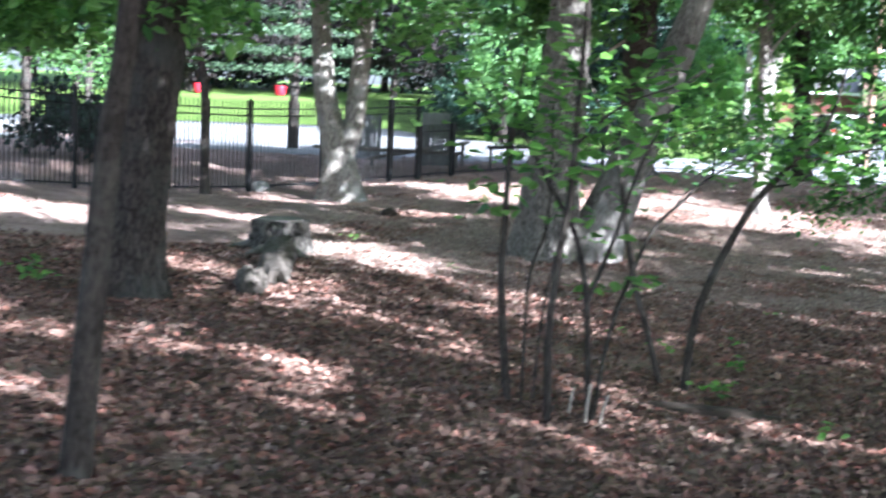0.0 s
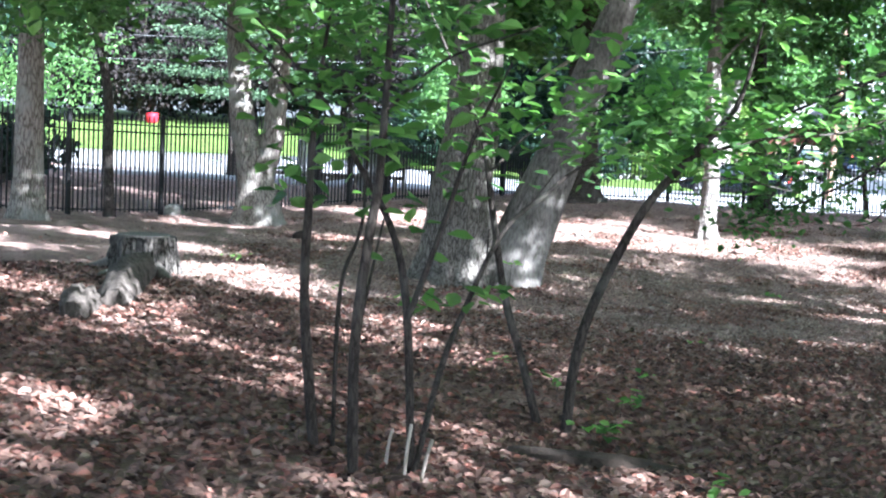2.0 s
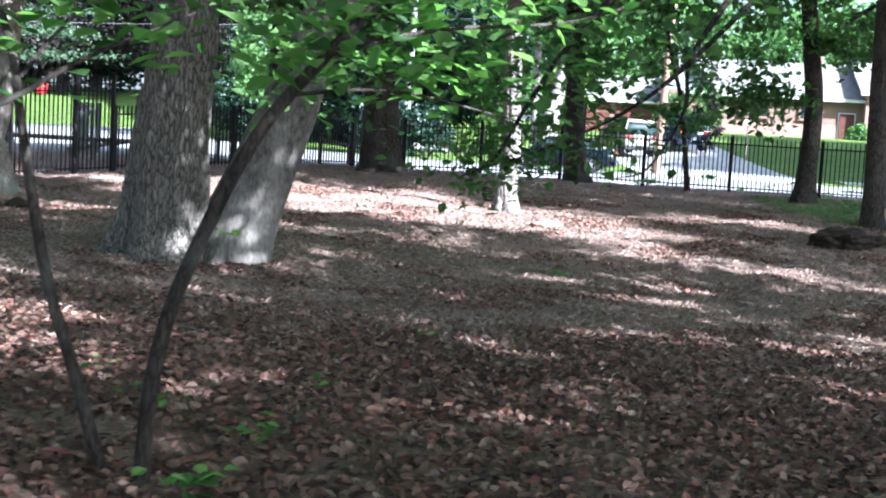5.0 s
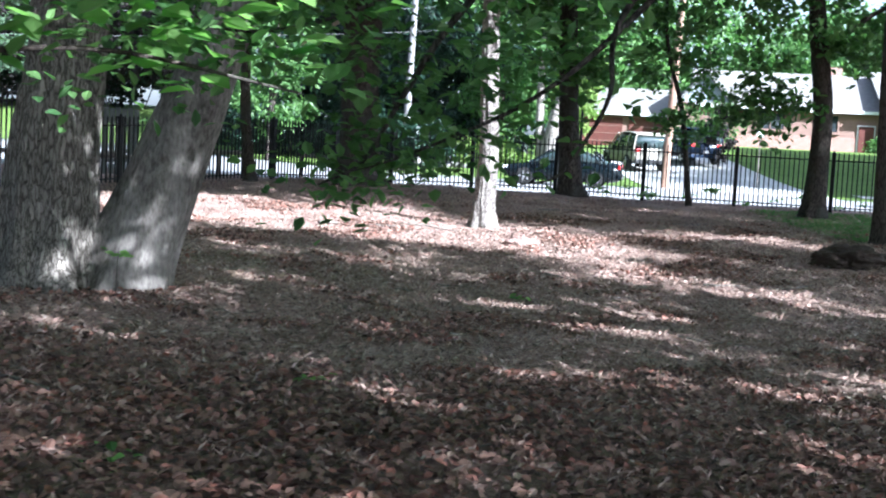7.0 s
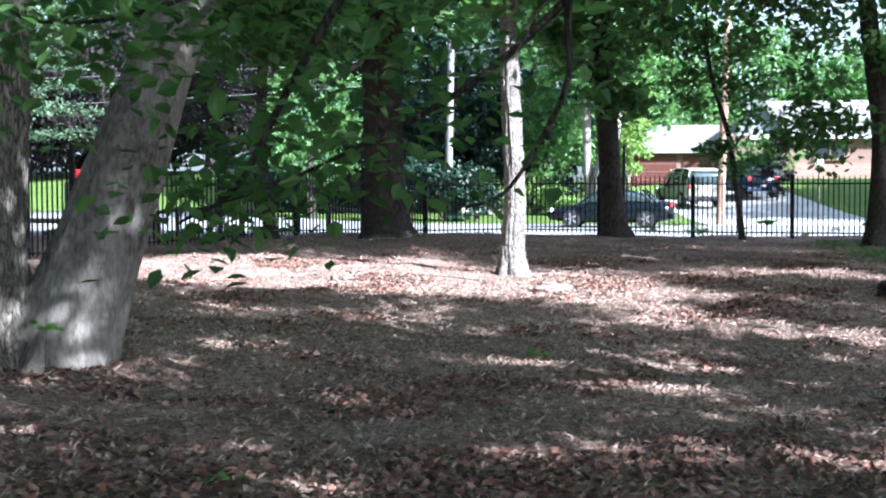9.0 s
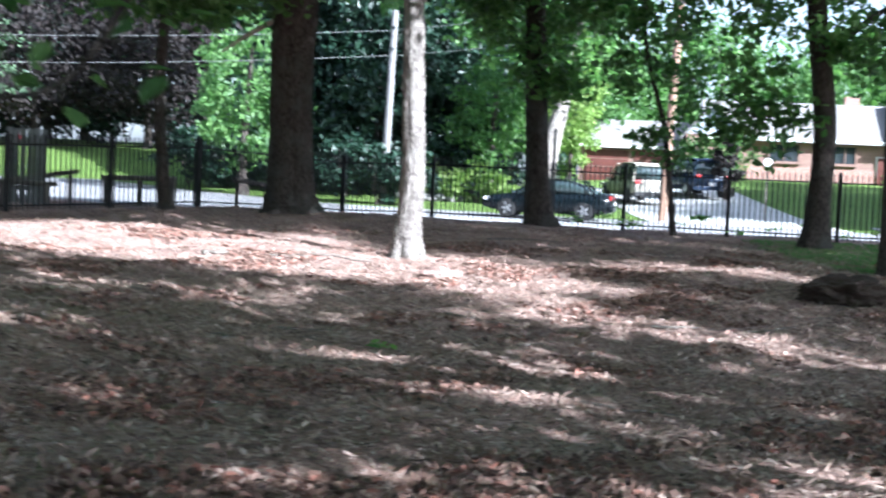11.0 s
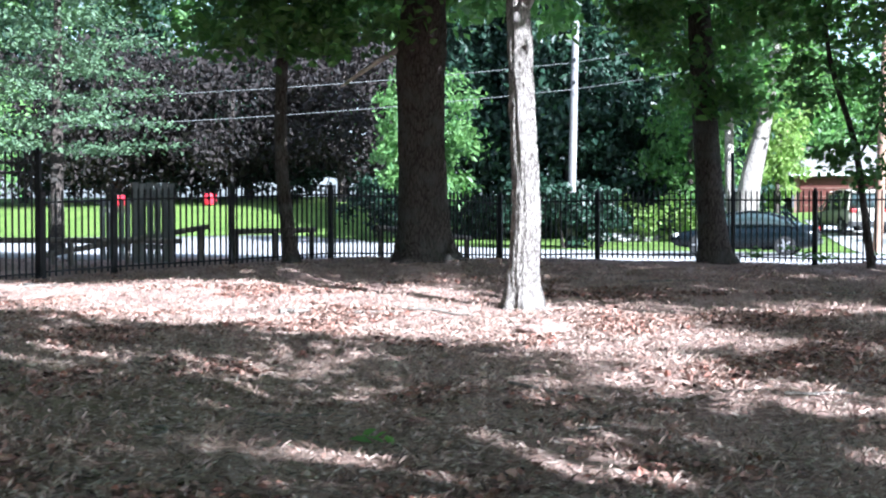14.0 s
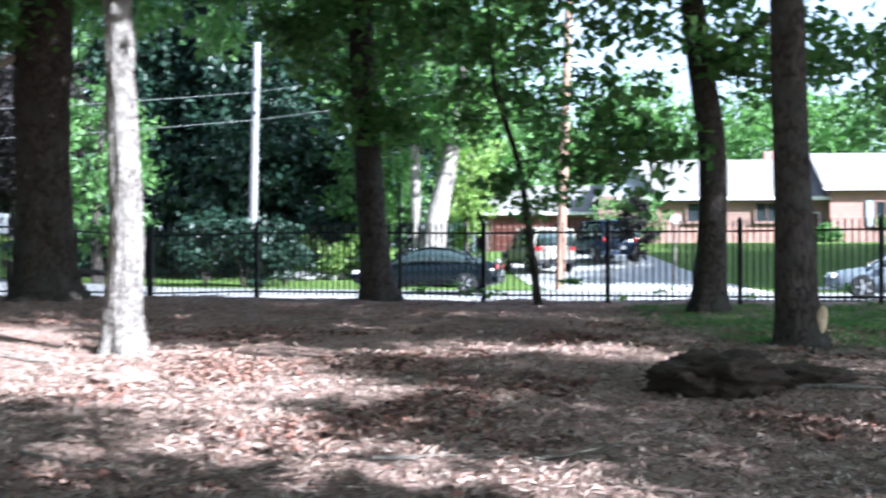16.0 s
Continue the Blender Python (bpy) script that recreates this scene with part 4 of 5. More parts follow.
def wheel(t, x, y, r, width):
    bm = bmesh.new()
    m = Matrix.Translation((x, y, r)) @ Matrix.Rotation(math.pi / 2, 4, "X")
    bmesh.ops.create_cone(bm, cap_ends=True, segments=28, radius1=r, radius2=r, depth=width, matrix=m)
    bmesh.ops.bevel(bm, geom=[e for e in bm.edges if abs(e.verts[0].co.y - e.verts[1].co.y) < 1e-4], offset=0.03, segments=2, affect="EDGES")
    w = part("wheel", bm, M_TYRE, t)
    out = math.copysign(1, y)
    bm = bmesh.new()
    for k in range(5):
        a = k * 2 * math.pi / 5
        box((r * 0.62, 0.03, r * 0.2), (x + math.cos(a) * r * 0.34, y + out * (width / 2 + 0.005), r + math.sin(a) * r * 0.34), 0.01, bm, Matrix.Rotation(-a, 4, "Y"))
    bmesh.ops.create_cone(bm, cap_ends=True, segments=20, radius1=r * 0.2, radius2=r * 0.16, depth=0.05, matrix=Matrix.Translation((x, y + out * (width / 2 + 0.01), r)) @ m.to_3x3().to_4x4())
    part("rim", bm, M_RIM, w)


def vehicle(name, at, turn, hull, cabin, roof, wheels, r, half, material, label, tail, nose, pillars):
    """hull, cabin: stations; roof: stations of the painted top; pillars: (x0, x1) foot and head of each roof post."""
    t = thing(name, at, label, "car", turn=turn)
    part("body", mesh_from("body", *loft(hull), material, True), material, t)
    part("cabin_glass", mesh_from("cabin_glass", *loft(cabin), M_GLASS, True), M_GLASS, t, "dark reflecting glass")
    part("roof", mesh_from("roof", *loft(roof), material, True), material, t)
    lo, hi = cabin[len(cabin) // 2][2], cabin[len(cabin) // 2][3]
    for x0, x1 in (pillars if len(pillars) > 3 else (pillars[0], pillars[-1])):
        for s in (-1, 1):
            w0, w1 = half - 0.045, roof[1][1] - 0.02
            v, f = tube([(x0, s * w0, lo, 0.04), ((x0 + x1) / 2, s * (w0 + w1 + 0.05) / 2, (lo + hi) / 2, 0.04), (x1, s * w1, hi - 0.02, 0.04)], 8, 4)
            part("pillar", mesh_from("pillar", v, f, material, True), material, t)
    for x in wheels:
        for s in (-1, 1):
            wheel(t, x, s * (half - 0.09), r, 0.21)
    for s in (-1, 1):
        part("tail_light", box((0.07, 0.3, 0.16), (tail[0], s * (half - 0.24), tail[1]), 0.02), M_REDLAMP, t)
        part("headlight", box((0.16, 0.34, 0.13), (nose[0], s * (half - 0.3), nose[1]), 0.03), M_LAMP, t)
        part("mirror", box((0.12, 0.2, 0.13), (roof[-1][0] + 0.35, s * (half + 0.08), lo + 0.1), 0.03), material, t)
    part("rear_bumper", box((0.12, half * 1.9, 0.2), (hull[0][0] + 0.03, 0, 0.42), 0.04), M_TRIM if "truck" in name else material, t)
    part("number_plate", box((0.02, 0.32, 0.16), (hull[0][0] - 0.035, 0, 0.62), 0.004), M_LAMP, t)
    return t


SEDAN_HULL = [(-2.26, 0.62, 0.44, 0.74), (-2.18, 0.80, 0.28, 0.92), (-1.8, 0.87, 0.2, 0.97), (-0.9, 0.89, 0.17, 0.96), (0.4, 0.89, 0.17, 0.92), (1.1, 0.88, 0.18, 0.86), (1.8, 0.84, 0.22, 0.76), (2.12, 0.75, 0.28, 0.67), (2.24, 0.6, 0.36, 0.58)]
SEDAN_CABIN = [(-1.75, 0.62, 0.82, 0.98), (-1.25, 0.70, 0.82, 1.17), (-0.75, 0.75, 0.82, 1.33), (-0.2, 0.76, 0.82, 1.37), (0.3, 0.74, 0.82, 1.30), (0.75, 0.70, 0.82, 1.10), (1.2, 0.66, 0.78, 0.89)]
SEDAN_ROOF = [(-1.3, 0.50, 1.12, 1.18), (-0.8, 0.58, 1.29, 1.345), (-0.25, 0.60, 1.345, 1.40), (0.3, 0.56, 1.28, 1.34)]
SEDAN_POSTS = ((-1.75, -1.2), (-0.35, -0.3), (1.1, 0.35))
P_NAVY, P_SILVER, P_BEIGE, P_BLUE = paint("navy_paint", (0.004, 0.007, 0.009)), paint("silver_paint", (0.15, 0.175, 0.20)), paint("cream_paint", (0.34, 0.32, 0.27)), paint("blue_paint", (0.02, 0.032, 0.06))


def on_land(x, y, dz=0.02):
    return (x, y, land_z(x, y) + dz)


vehicle("sedan", on_land(8.8, 54.6), 168.5, SEDAN_HULL, SEDAN_CABIN, SEDAN_ROOF, (-1.32, 1.32), 0.32, 0.89, P_NAVY, "dark navy sedan parked on the road beyond the fence", (-2.2, 0.8), (2.08, 0.62), SEDAN_POSTS)
vehicle("sedan", on_land(21.5, 48.6), 165, SEDAN_HULL, SEDAN_CABIN, SEDAN_ROOF, (-1.32, 1.32), 0.32, 0.89, P_SILVER, "pale silver sedan parked along the road", (-2.2, 0.8), (2.08, 0.62), SEDAN_POSTS)
TALL_HULL = [(-2.2, 0.84, 0.42, 1.0), (-2.12, 0.92, 0.36, 1.08), (-1.0, 0.95, 0.3, 1.08), (0.6, 0.95, 0.3, 1.05), (1.3, 0.93, 0.3, 1.02), (2.0, 0.88, 0.36, 0.94), (2.25, 0.78, 0.42, 0.82)]
TALL_CABIN = [(-2.14, 0.82, 0.95, 1.45), (-2.02, 0.84, 0.95, 1.72), (-0.8, 0.85, 0.95, 1.78), (0.3, 0.84, 0.95, 1.74), (1.15, 0.76, 0.9, 1.08)]
TALL_ROOF = [(-2.12, 0.72, 1.64, 1.74), (-1.4, 0.76, 1.74, 1.82), (-0.5, 0.76, 1.76, 1.83), (0.35, 0.7, 1.70, 1.77)]
TALL_POSTS = ((-2.12, -2.05), (-1.2, -1.2), (-0.1, -0.1), (1.05, 0.3))
vehicle("pickup_truck", on_land(13.7, 69.8), 104, TALL_HULL, TALL_CABIN, TALL_ROOF, (-1.35, 1.4), 0.38, 0.95, P_BEIGE, "cream truck with a cap parked in the driveway", (-2.2, 0.95), (2.15, 0.8), TALL_POSTS)
vehicle("station_wagon", on_land(16.9, 73.0), 104, TALL_HULL, TALL_CABIN, TALL_ROOF, (-1.35, 1.4), 0.36, 0.95, P_BLUE, "dark blue wagon parked in the driveway", (-2.2, 0.95), (2.15, 0.8), TALL_POSTS)

# ---- the house across the road ----
M_BRICK = brick_material("red_brick", (0.24, 0.115, 0.09), (0.31, 0.155, 0.12), (0.33, 0.30, 0.27))
M_SIDING = mottled("brown_siding", (0.16, 0.10, 0.08), (0.24, 0.155, 0.125), 2, 20, 0.8, stretch=(0.3, 1, 6))
M_GABLE = mottled("grey_siding", (0.22, 0.25, 0.29), (0.33, 0.36, 0.40), 2, 20, 0.8, stretch=(0.3, 1, 6))
M_ROOF = mottled("grey_shingles", (0.13, 0.124, 0.118), (0.235, 0.225, 0.215), 3, 25, 0.9, bump=0.6, stretch=(1, 3, 1), dist=0.03)
M_WHITE = mottled("white_paint", (0.5, 0.5, 0.49), (0.66, 0.66, 0.64), 3, 40, 0.55, bump=0.05)
M_PANE = shader("window_glass", 0.04, 0.0, 0.8)[0]
M_PANE.node_tree.nodes["Principled BSDF"].inputs["Base Color"].default_value = (0.02, 0.026, 0.03, 1)
M_DOOR = mottled("dark_red_door", (0.07, 0.025, 0.02), (0.12, 0.04, 0.03), 3, 30, 0.5)


def prism(x0, x1, depth, eave, ridge, over=0.45, thick=0.16):
    """A gabled roof over a block, its ridge along x, as one slab with thickness."""
    h = depth / 2
    k = (ridge - eave) / h
    top = [(-h - over, eave - k * over), (0, ridge), (h + over, eave - k * over)]
    prof = [(y, z + thick) for y, z in top] + [(y, z) for y, z in reversed(top)]
    bm = bmesh.new()
    a = [bm.verts.new((x0 - over, y, z)) for y, z in prof]
    b = [bm.verts.new((x1 + over, y, z)) for y, z in prof]
    n = len(prof)
    for i in range(n):
        bm.faces.new((a[i], a[(i + 1) % n], b[(i + 1) % n], b[i]))
    for r, s in ((a, 1), (b, -1)):
        for q in ((0, 1, 4, 5), (1, 2, 3, 4)):
            bm.faces.new([r[i] for i in (q if s > 0 else q[::-1])])
    bmesh.ops.recalc_face_normals(bm, faces=bm.faces)
    return bm


def gable(x, depth, eave, ridge, thick=0.2):
    bm = bmesh.new()
    h = depth / 2
    a = [bm.verts.new((x - thick / 2, y, z)) for y, z in ((-h, eave), (h, eave), (0, ridge))]
    b = [bm.verts.new((x + thick / 2, y, z)) for y, z in ((-h, eave), (h, eave), (0, ridge))]
    bm.faces.new(a)
    bm.faces.new(b[::-1])
    for i in range(3):
        bm.faces.new((a[i], b[i], b[(i + 1) % 3], a[(i + 1) % 3]))
    bmesh.ops.recalc_face_normals(bm, faces=bm.faces)
    return bm


def window(t, x, y, z, w, h, shutters=False):
    f = bmesh.new()
    for dx, dz, sw, sh in ((0, h / 2, w + 0.16, 0.09), (0, -h / 2, w + 0.16, 0.09), (-w / 2, 0, 0.09, h), (w / 2, 0, 0.09, h), (0, 0, 0.05, h)):
        box((sw, 0.12, sh), (x + dx, y - 0.04, z + dz), 0, f)
    wf = part("window", f, M_SIDING, t, "brown window frame")
    part("pane", box((w, 0.03, h), (x, y - 0.02, z)), M_PANE, wf)
    part("sill", box((w + 0.3, 0.2, 0.06), (x, y - 0.09, z - h / 2 - 0.08), 0.01), M_SIDING, wf)
    if shutters:
        for s in (-1, 1):
            part("shutter", box((0.4, 0.05, h + 0.1), (x + s * (w / 2 + 0.3), y - 0.04, z), 0.01), M_GABLE, wf)


def house():
    x0, y0 = 20.9, 91.0
    t = thing("house", (x0, y0, 1.6), "low red-brick house with grey shingled roofs", "house", turn=-7)
    D = 9.0
    # main block: 0..11, right wing: 11..26, garage: -9.5..-1
    for a, b, front, low, eave, ridge in ((0.0, 11.4, 0.0, 1.05, 2.75, 5.0), (11.4, 28.0, -0.8, 1.0, 3.25, 5.3)):
        part("brick_wall", box((b - a, D, low + 0.6), ((a + b) / 2, D / 2 + front, (low - 0.6) / 2)), M_BRICK, t, "sunlit pinkish-red brick")
        part("upper_wall", box((b - a - 0.02, D - 0.06, eave - low), ((a + b) / 2, D / 2 + front, (eave + low) / 2)), M_BRICK if a > 5 else M_SIDING, t)
        r = part("roof", prism(a, b, D, eave, ridge), M_ROOF, t, "sun-bleached grey shingles")
        r.location = (0, D / 2 + front, 0)
        part("fascia", box((b - a + 0.9, 0.05, 0.2), ((a + b) / 2, front - 0.52, eave - 0.12), 0.01), M_WHITE, t)
        for gxx in (a + 0.11, b - 0.11):
            g = part("gable", gable(gxx, D, eave, ridge), M_GABLE, t, "blue-grey gable siding")
            g.location = (0, D / 2 + front, 0)
    part("chimney", box((0.9, 0.7, 2.0), (9.0, D / 2 + 0.8, 4.7), 0.02), M_BRICK, t)
    # cross gable that faces the driveway
    cg = part("gable_wing", box((3.4, 2.2, 3.2), (0.2, 1.0, 1.2)), M_SIDING, t)
    g = part("wing_gable", gable(0, 3.4, 2.75, 4.65), M_GABLE, t, "blue-grey gable siding")
    g.matrix_basis = pose(0.2, 0.02, 0, 0, 0, 90)
    r = part("wing_roof", prism(-2.4, 4.5, 3.4, 2.8, 4.7, 0.35), M_ROOF, t)
    r.matrix_basis = pose(0.2, 2.2, 0, 0, 0, 90)
    # garage
    part("garage_wall", box((6.6, 6.5, 3.0), (-4.7, 4.5, 0.5)), M_SIDING, t)
    r = part("garage_roof", prism(-7.8, -1.5, 6.5, 2.05, 3.5, 0.5), M_ROOF, t, "sun-bleached pale shingles")
    r.location = (0, 4.5, 0)
    part("garage_fascia", box((7.0, 0.05, 0.18), (-4.75, 0.72, 1.84), 0.01), M_WHITE, t)
    for gd in (-6.3, -3.2):
        d = part("garage_door", box((2.7, 0.08, 1.95), (gd, 1.22, 0.62), 0.01), M_DOOR, t, "dark brown garage door")
        for k in range(3):
            part("panel", box((2.5, 0.03, 0.04), (gd, 1.165, 0.05 + k * 0.5)), M_SIDING, d)
    part("downpipe", box((0.09, 0.09, 2.2), (-1.6, 0.9, 0.6), 0.02), M_WHITE, t)
    dr = part("door", box((0.95, 0.1, 2.05), (10.4, -0.06, 0.75), 0.01), M_DOOR, t, "dark red front door")
    part("door_frame", box((1.15, 0.06, 2.15), (10.4, -0.02, 0.78), 0.01), M_WHITE, dr)
    part("handle", box((0.05, 0.08, 0.12), (10.75, -0.13, 0.7), 0.01), M_RIM, dr)
    part("step", box((1.8, 0.9, 0.2), (10.4, -0.5, -0.35), 0.02), M_CONCRETE, t)
    window(t, 4.4, 0.0, 1.85, 1.8, 1.1)
    window(t, 8.0, 0.0, 1.85, 1.3, 1.1)
    window(t, 14.4, -0.8, 1.75, 1.1, 1.35, True)
    window(t, 20.0, -0.8, 1.75, 1.1, 1.35, True)
    window(t, 24.5, -0.8, 1.75, 1.1, 1.35, True)


house()


# ---- poles and wires ----
M_POLE = mottled("utility_pole_wood", (0.17, 0.10, 0.07), (0.32, 0.21, 0.15), 3, 30, 0.85, bump=0.4, stretch=(1, 1, 0.1))
M_POLE_GREY = mottled("greyed_pole_wood", (0.12, 0.115, 0.112), (0.24, 0.235, 0.235), 3, 30, 0.85, bump=0.4, stretch=(1, 1, 0.1))


def utility_pole(x, y, h, material, label, lean=0.0):
    z = land_z(x, y)
    t = thing("utility_pole", (x, y, z), label, "utility pole")
    part("pole", mesh_from("pole", *tube([(0, 0, -0.1, 0.16), (lean * 0.5, 0, h / 2, 0.145), (lean, 0, h, 0.125)], 16, 6, 0.01), material, True), material, t)
    for k, hz in enumerate((h - 1.7, h - 2.55)):
        part("bracket", box((0.12, 0.3, 0.1), (lean * hz / h, -0.2, hz), 0.02), M_TRIM, t)
    return t


utility_pole(2.6, 62.5, 8.8, M_POLE_GREY, "pale grey wooden utility pole before dark conifers", 0.2)
utility_pole(13.15, 57.3, 10.5, M_POLE, "orange-brown wooden utility pole at the roadside", 0.35)


def wire(a, b, sag, label="overhead cable slung between poles"):
    a, b = Vector(a), Vector(b)
    pts = []
    for k in range(9):
        q = a.lerp(b, k / 8)
        pts.append((q.x, q.y, q.z - sag * 4 * (k / 8) * (1 - k / 8), 0.012))
    tagged(part("overhead_wire", mesh_from("overhead_wire", *tube(pts, 5, 3), M_GREY_BOARD, True), M_GREY_BOARD), label, "wire", "overhead wires")


for z1, z2, z0 in ((6.9, 8.2, 6.4), (5.9, 7.1, 5.1)):
    wire((2.8, 62.25, z1), (13.45, 57.05, z2), 0.12)
    wire((2.8, 62.25, z1), (-32, 66.0, z0), 0.5)
    wire((13.45, 57.05, z2), (48, 40.0, z2 + 0.3), 0.5)

# ---- beyond the road: trees, hedges, stones ----
def far_tree(x, y, h, r, material, label, low=0.25, n=110, size=0.42, per=36, trunk=0.22, name="background_tree", bark_mat=None, category_group="trees across the road", cone=False, radius=None):
    z = land_z(x, y)
    t = tree(name, [(x, y, 0, trunk), (x, y, h * 0.3, trunk * 0.85), (x + 0.2, y, h * 0.85, trunk * 0.3)], bark_mat or M_BARK_DARK, label, sides=10, steps=5, rough=0.03, group=category_group)
    if cone:
        k = RNG.uniform(0, 1, n) ** 0.75
        a = RNG.uniform(0, 2 * math.pi, n)
        rr = r * (1.02 - k) * RNG.uniform(0.55, 1.1, n)
        c = np.stack([x + rr * np.cos(a), y + rr * np.sin(a), z + h * (low + (1 - low) * k)], 1)
    else:
        zc = z + h * (1 + low) / 2
        c = blob((x, y, zc), (r, r, h * (1 - low) / 2), n, 0.5)
    crown(t, c, radius or r * 0.28, per, size, material, 0.3, squash=0.55 if cone else 0.75, plain=True)
    return t


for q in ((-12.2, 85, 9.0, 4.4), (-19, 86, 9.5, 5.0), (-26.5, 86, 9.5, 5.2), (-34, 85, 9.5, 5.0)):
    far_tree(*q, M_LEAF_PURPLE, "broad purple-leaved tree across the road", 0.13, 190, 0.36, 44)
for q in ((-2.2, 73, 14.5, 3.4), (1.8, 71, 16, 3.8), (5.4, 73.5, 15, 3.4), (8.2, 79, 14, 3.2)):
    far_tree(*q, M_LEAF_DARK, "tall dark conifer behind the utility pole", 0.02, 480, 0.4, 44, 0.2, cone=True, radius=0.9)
# added dark backing that keeps bright sky from showing past the purple trees
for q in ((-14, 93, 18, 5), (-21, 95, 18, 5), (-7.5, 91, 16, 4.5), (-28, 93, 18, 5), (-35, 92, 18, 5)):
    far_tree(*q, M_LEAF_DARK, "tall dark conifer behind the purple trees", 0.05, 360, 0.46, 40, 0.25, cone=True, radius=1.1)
# added trees in dark needles, their colour standing in for shaded foliage
for q in ((-21, 46, 13, 4.5), (-27, 52, 14, 5), (-21, 36, 12, 4)):
    far_tree(*q, M_LEAF_DARK, "dark evergreen tree beyond the tall fence", 0.28, 220, 0.4, 40, 0.2)
far_tree(10.8, 71, 8.2, 1.25, M_LEAF_LIGHT, "slim light-green weeping tree by the garage", 0.1, 120, 0.24, 45, 0.12)
for q in ((-3.6, 65.5, 7.5, 2.2), (7.0, 69, 6.5, 2.0), (-26, 66, 10, 4)):
    far_tree(*q, M_LEAF, "sunlit light-green tree across the road", 0.15, 80, 0.3, 40)
# added trees, unseen off to the right, whose shadows darken the lawn
for q in ((31.5, 55, 12.5, 5.0), (38.5, 59, 13, 5.0), (36, 49, 12, 4.5), (42.5, 55, 13, 5.0), (47, 63, 13, 5.0), (33.5, 64, 12, 4.6), (38.5, 70, 12.5, 5.0)):
    far_tree(*q, M_LEAF, "leafy roadside tree shading the lawn", 0.3, 190, 0.4, 55)
t_pine = tree("pine_tree", [(-10.5, 46.5, 0.0, 0.2), (-10.5, 46.5, 3.0, 0.17), (-10.4, 46.5, 9.5, 0.06)], M_BARK_DARK, "feathery pine with sunlit grey-green boughs in layers", sides=12)
for k in range(9):   # tiers of level boughs
    a, hz = k * 2.4, 3.0 + 0.72 * k
    reach_k = 3.3 - 0.2 * k
    crown(t_pine, [(-10.5 + reach_k * f * math.cos(a + w), 46.5 + reach_k * f * math.sin(a + w), land_z(-10.5, 46.5) + hz + 0.12 * f) for w in (0, 1.57, 3.14, 4.71) for f in (0.35, 0.65, 0.95)], 0.95, 95, 0.13, M_LEAF_PINE, 0.55, squash=0.2)
for k, q in enumerate(((-40, 92, 17, 7), (-30, 98, 16, 7), (-20, 100, 18, 7), (-9, 96, 17, 6.5), (0, 100, 18, 7), (9, 104, 16, 6.5), (17, 112, 10, 5), (26, 116, 12.5, 6), (36, 114, 12, 6), (46, 112, 12, 6), (57, 108, 12, 6), (68, 104, 15, 7), (13, 98, 11, 4.5), (41, 128, 13, 6), (-50, 84, 16, 7), (80, 98, 16, 8), (-33, 62, 13, 5), (-42, 55, 13, 5), (-30, 40, 12, 4.5), (-24, 30, 11, 4.0), (-22, 18, 11, 4.0), (40, 64, 11, 4.5))):
    far_tree(*q, M_LEAF, "tall leafy tree in the wooded distance", 0.12, 150, 0.55, 40, 0.3)


def forked_far():
    x, y = 9.1, 64.0
    z = land_z(x, y)
    t = tree("forked_tree", [(x, y, 0, 0.62), (x + 0.05, y, 0.8, 0.5), (x + 0.25, y, 2.5, 0.4), (x + 0.8, y, 5.0, 0.28), (x + 1.4, y, 9, 0.15)], M_BARK_PALE, "pale split trunk of a large roadside tree",
             [[(x - 0.3, y + 0.2, 0.3 + z, 0.24), (x - 0.5, y + 0.2, 2.0 + z, 0.2), (x - 0.55, y + 0.2, 4.5 + z, 0.17), (x - 0.5, y, 8 + z, 0.1)]], sides=20)
    crown(t, blob((x + 0.5, y, 8.4), (4.2, 3.6, 3.2), 110), 0.9, 45, 0.3, M_LEAF)


forked_far()


def shrub(x, y, r, h, material, label, n=14, size=0.2):
    z = land_z(x, y)
    t = thing("shrub", (x, y, z), label, "shrub", "shrubs beyond the road")
    for a in (0.4, 2.5, 4.4):
        part("stem", mesh_from("stem", *tube([(0, 0, -0.05, 0.04), (0.3 * r * math.cos(a), 0.3 * r * math.sin(a), h * 0.4, 0.03), (0.5 * r * math.cos(a), 0.5 * r * math.sin(a), h * 0.75, 0.015)], 6, 3), M_BARK_DARK), M_BARK_DARK, t)
    part("foliage", mesh_from("foliage", *clumps(blob((0, 0, h * 0.52), (r, r, h * 0.5), n, 0.2), r * 0.42, 60, size, 0.35), material), material, t)


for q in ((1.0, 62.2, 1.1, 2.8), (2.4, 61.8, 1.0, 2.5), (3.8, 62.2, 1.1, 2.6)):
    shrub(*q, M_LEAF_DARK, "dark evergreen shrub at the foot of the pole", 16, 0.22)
# added dark bushes in place of the shaded ground behind the fence
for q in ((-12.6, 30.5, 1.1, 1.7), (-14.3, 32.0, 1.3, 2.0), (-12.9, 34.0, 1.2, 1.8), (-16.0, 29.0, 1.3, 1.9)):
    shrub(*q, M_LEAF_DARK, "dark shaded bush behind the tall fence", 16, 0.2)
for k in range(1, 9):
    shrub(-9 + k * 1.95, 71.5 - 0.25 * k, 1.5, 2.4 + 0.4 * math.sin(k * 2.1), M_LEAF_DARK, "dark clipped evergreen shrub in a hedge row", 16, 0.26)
# added shrub row, there to darken the gap under the purple crowns
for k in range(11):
    shrub(-33 + k * 2.3, 90.5 - 0.1 * k, 1.8, 3.4 + 0.5 * math.sin(k * 1.7), M_LEAF_DARK, "dark shrub added to darken the space below the purple trees", 18, 0.3)
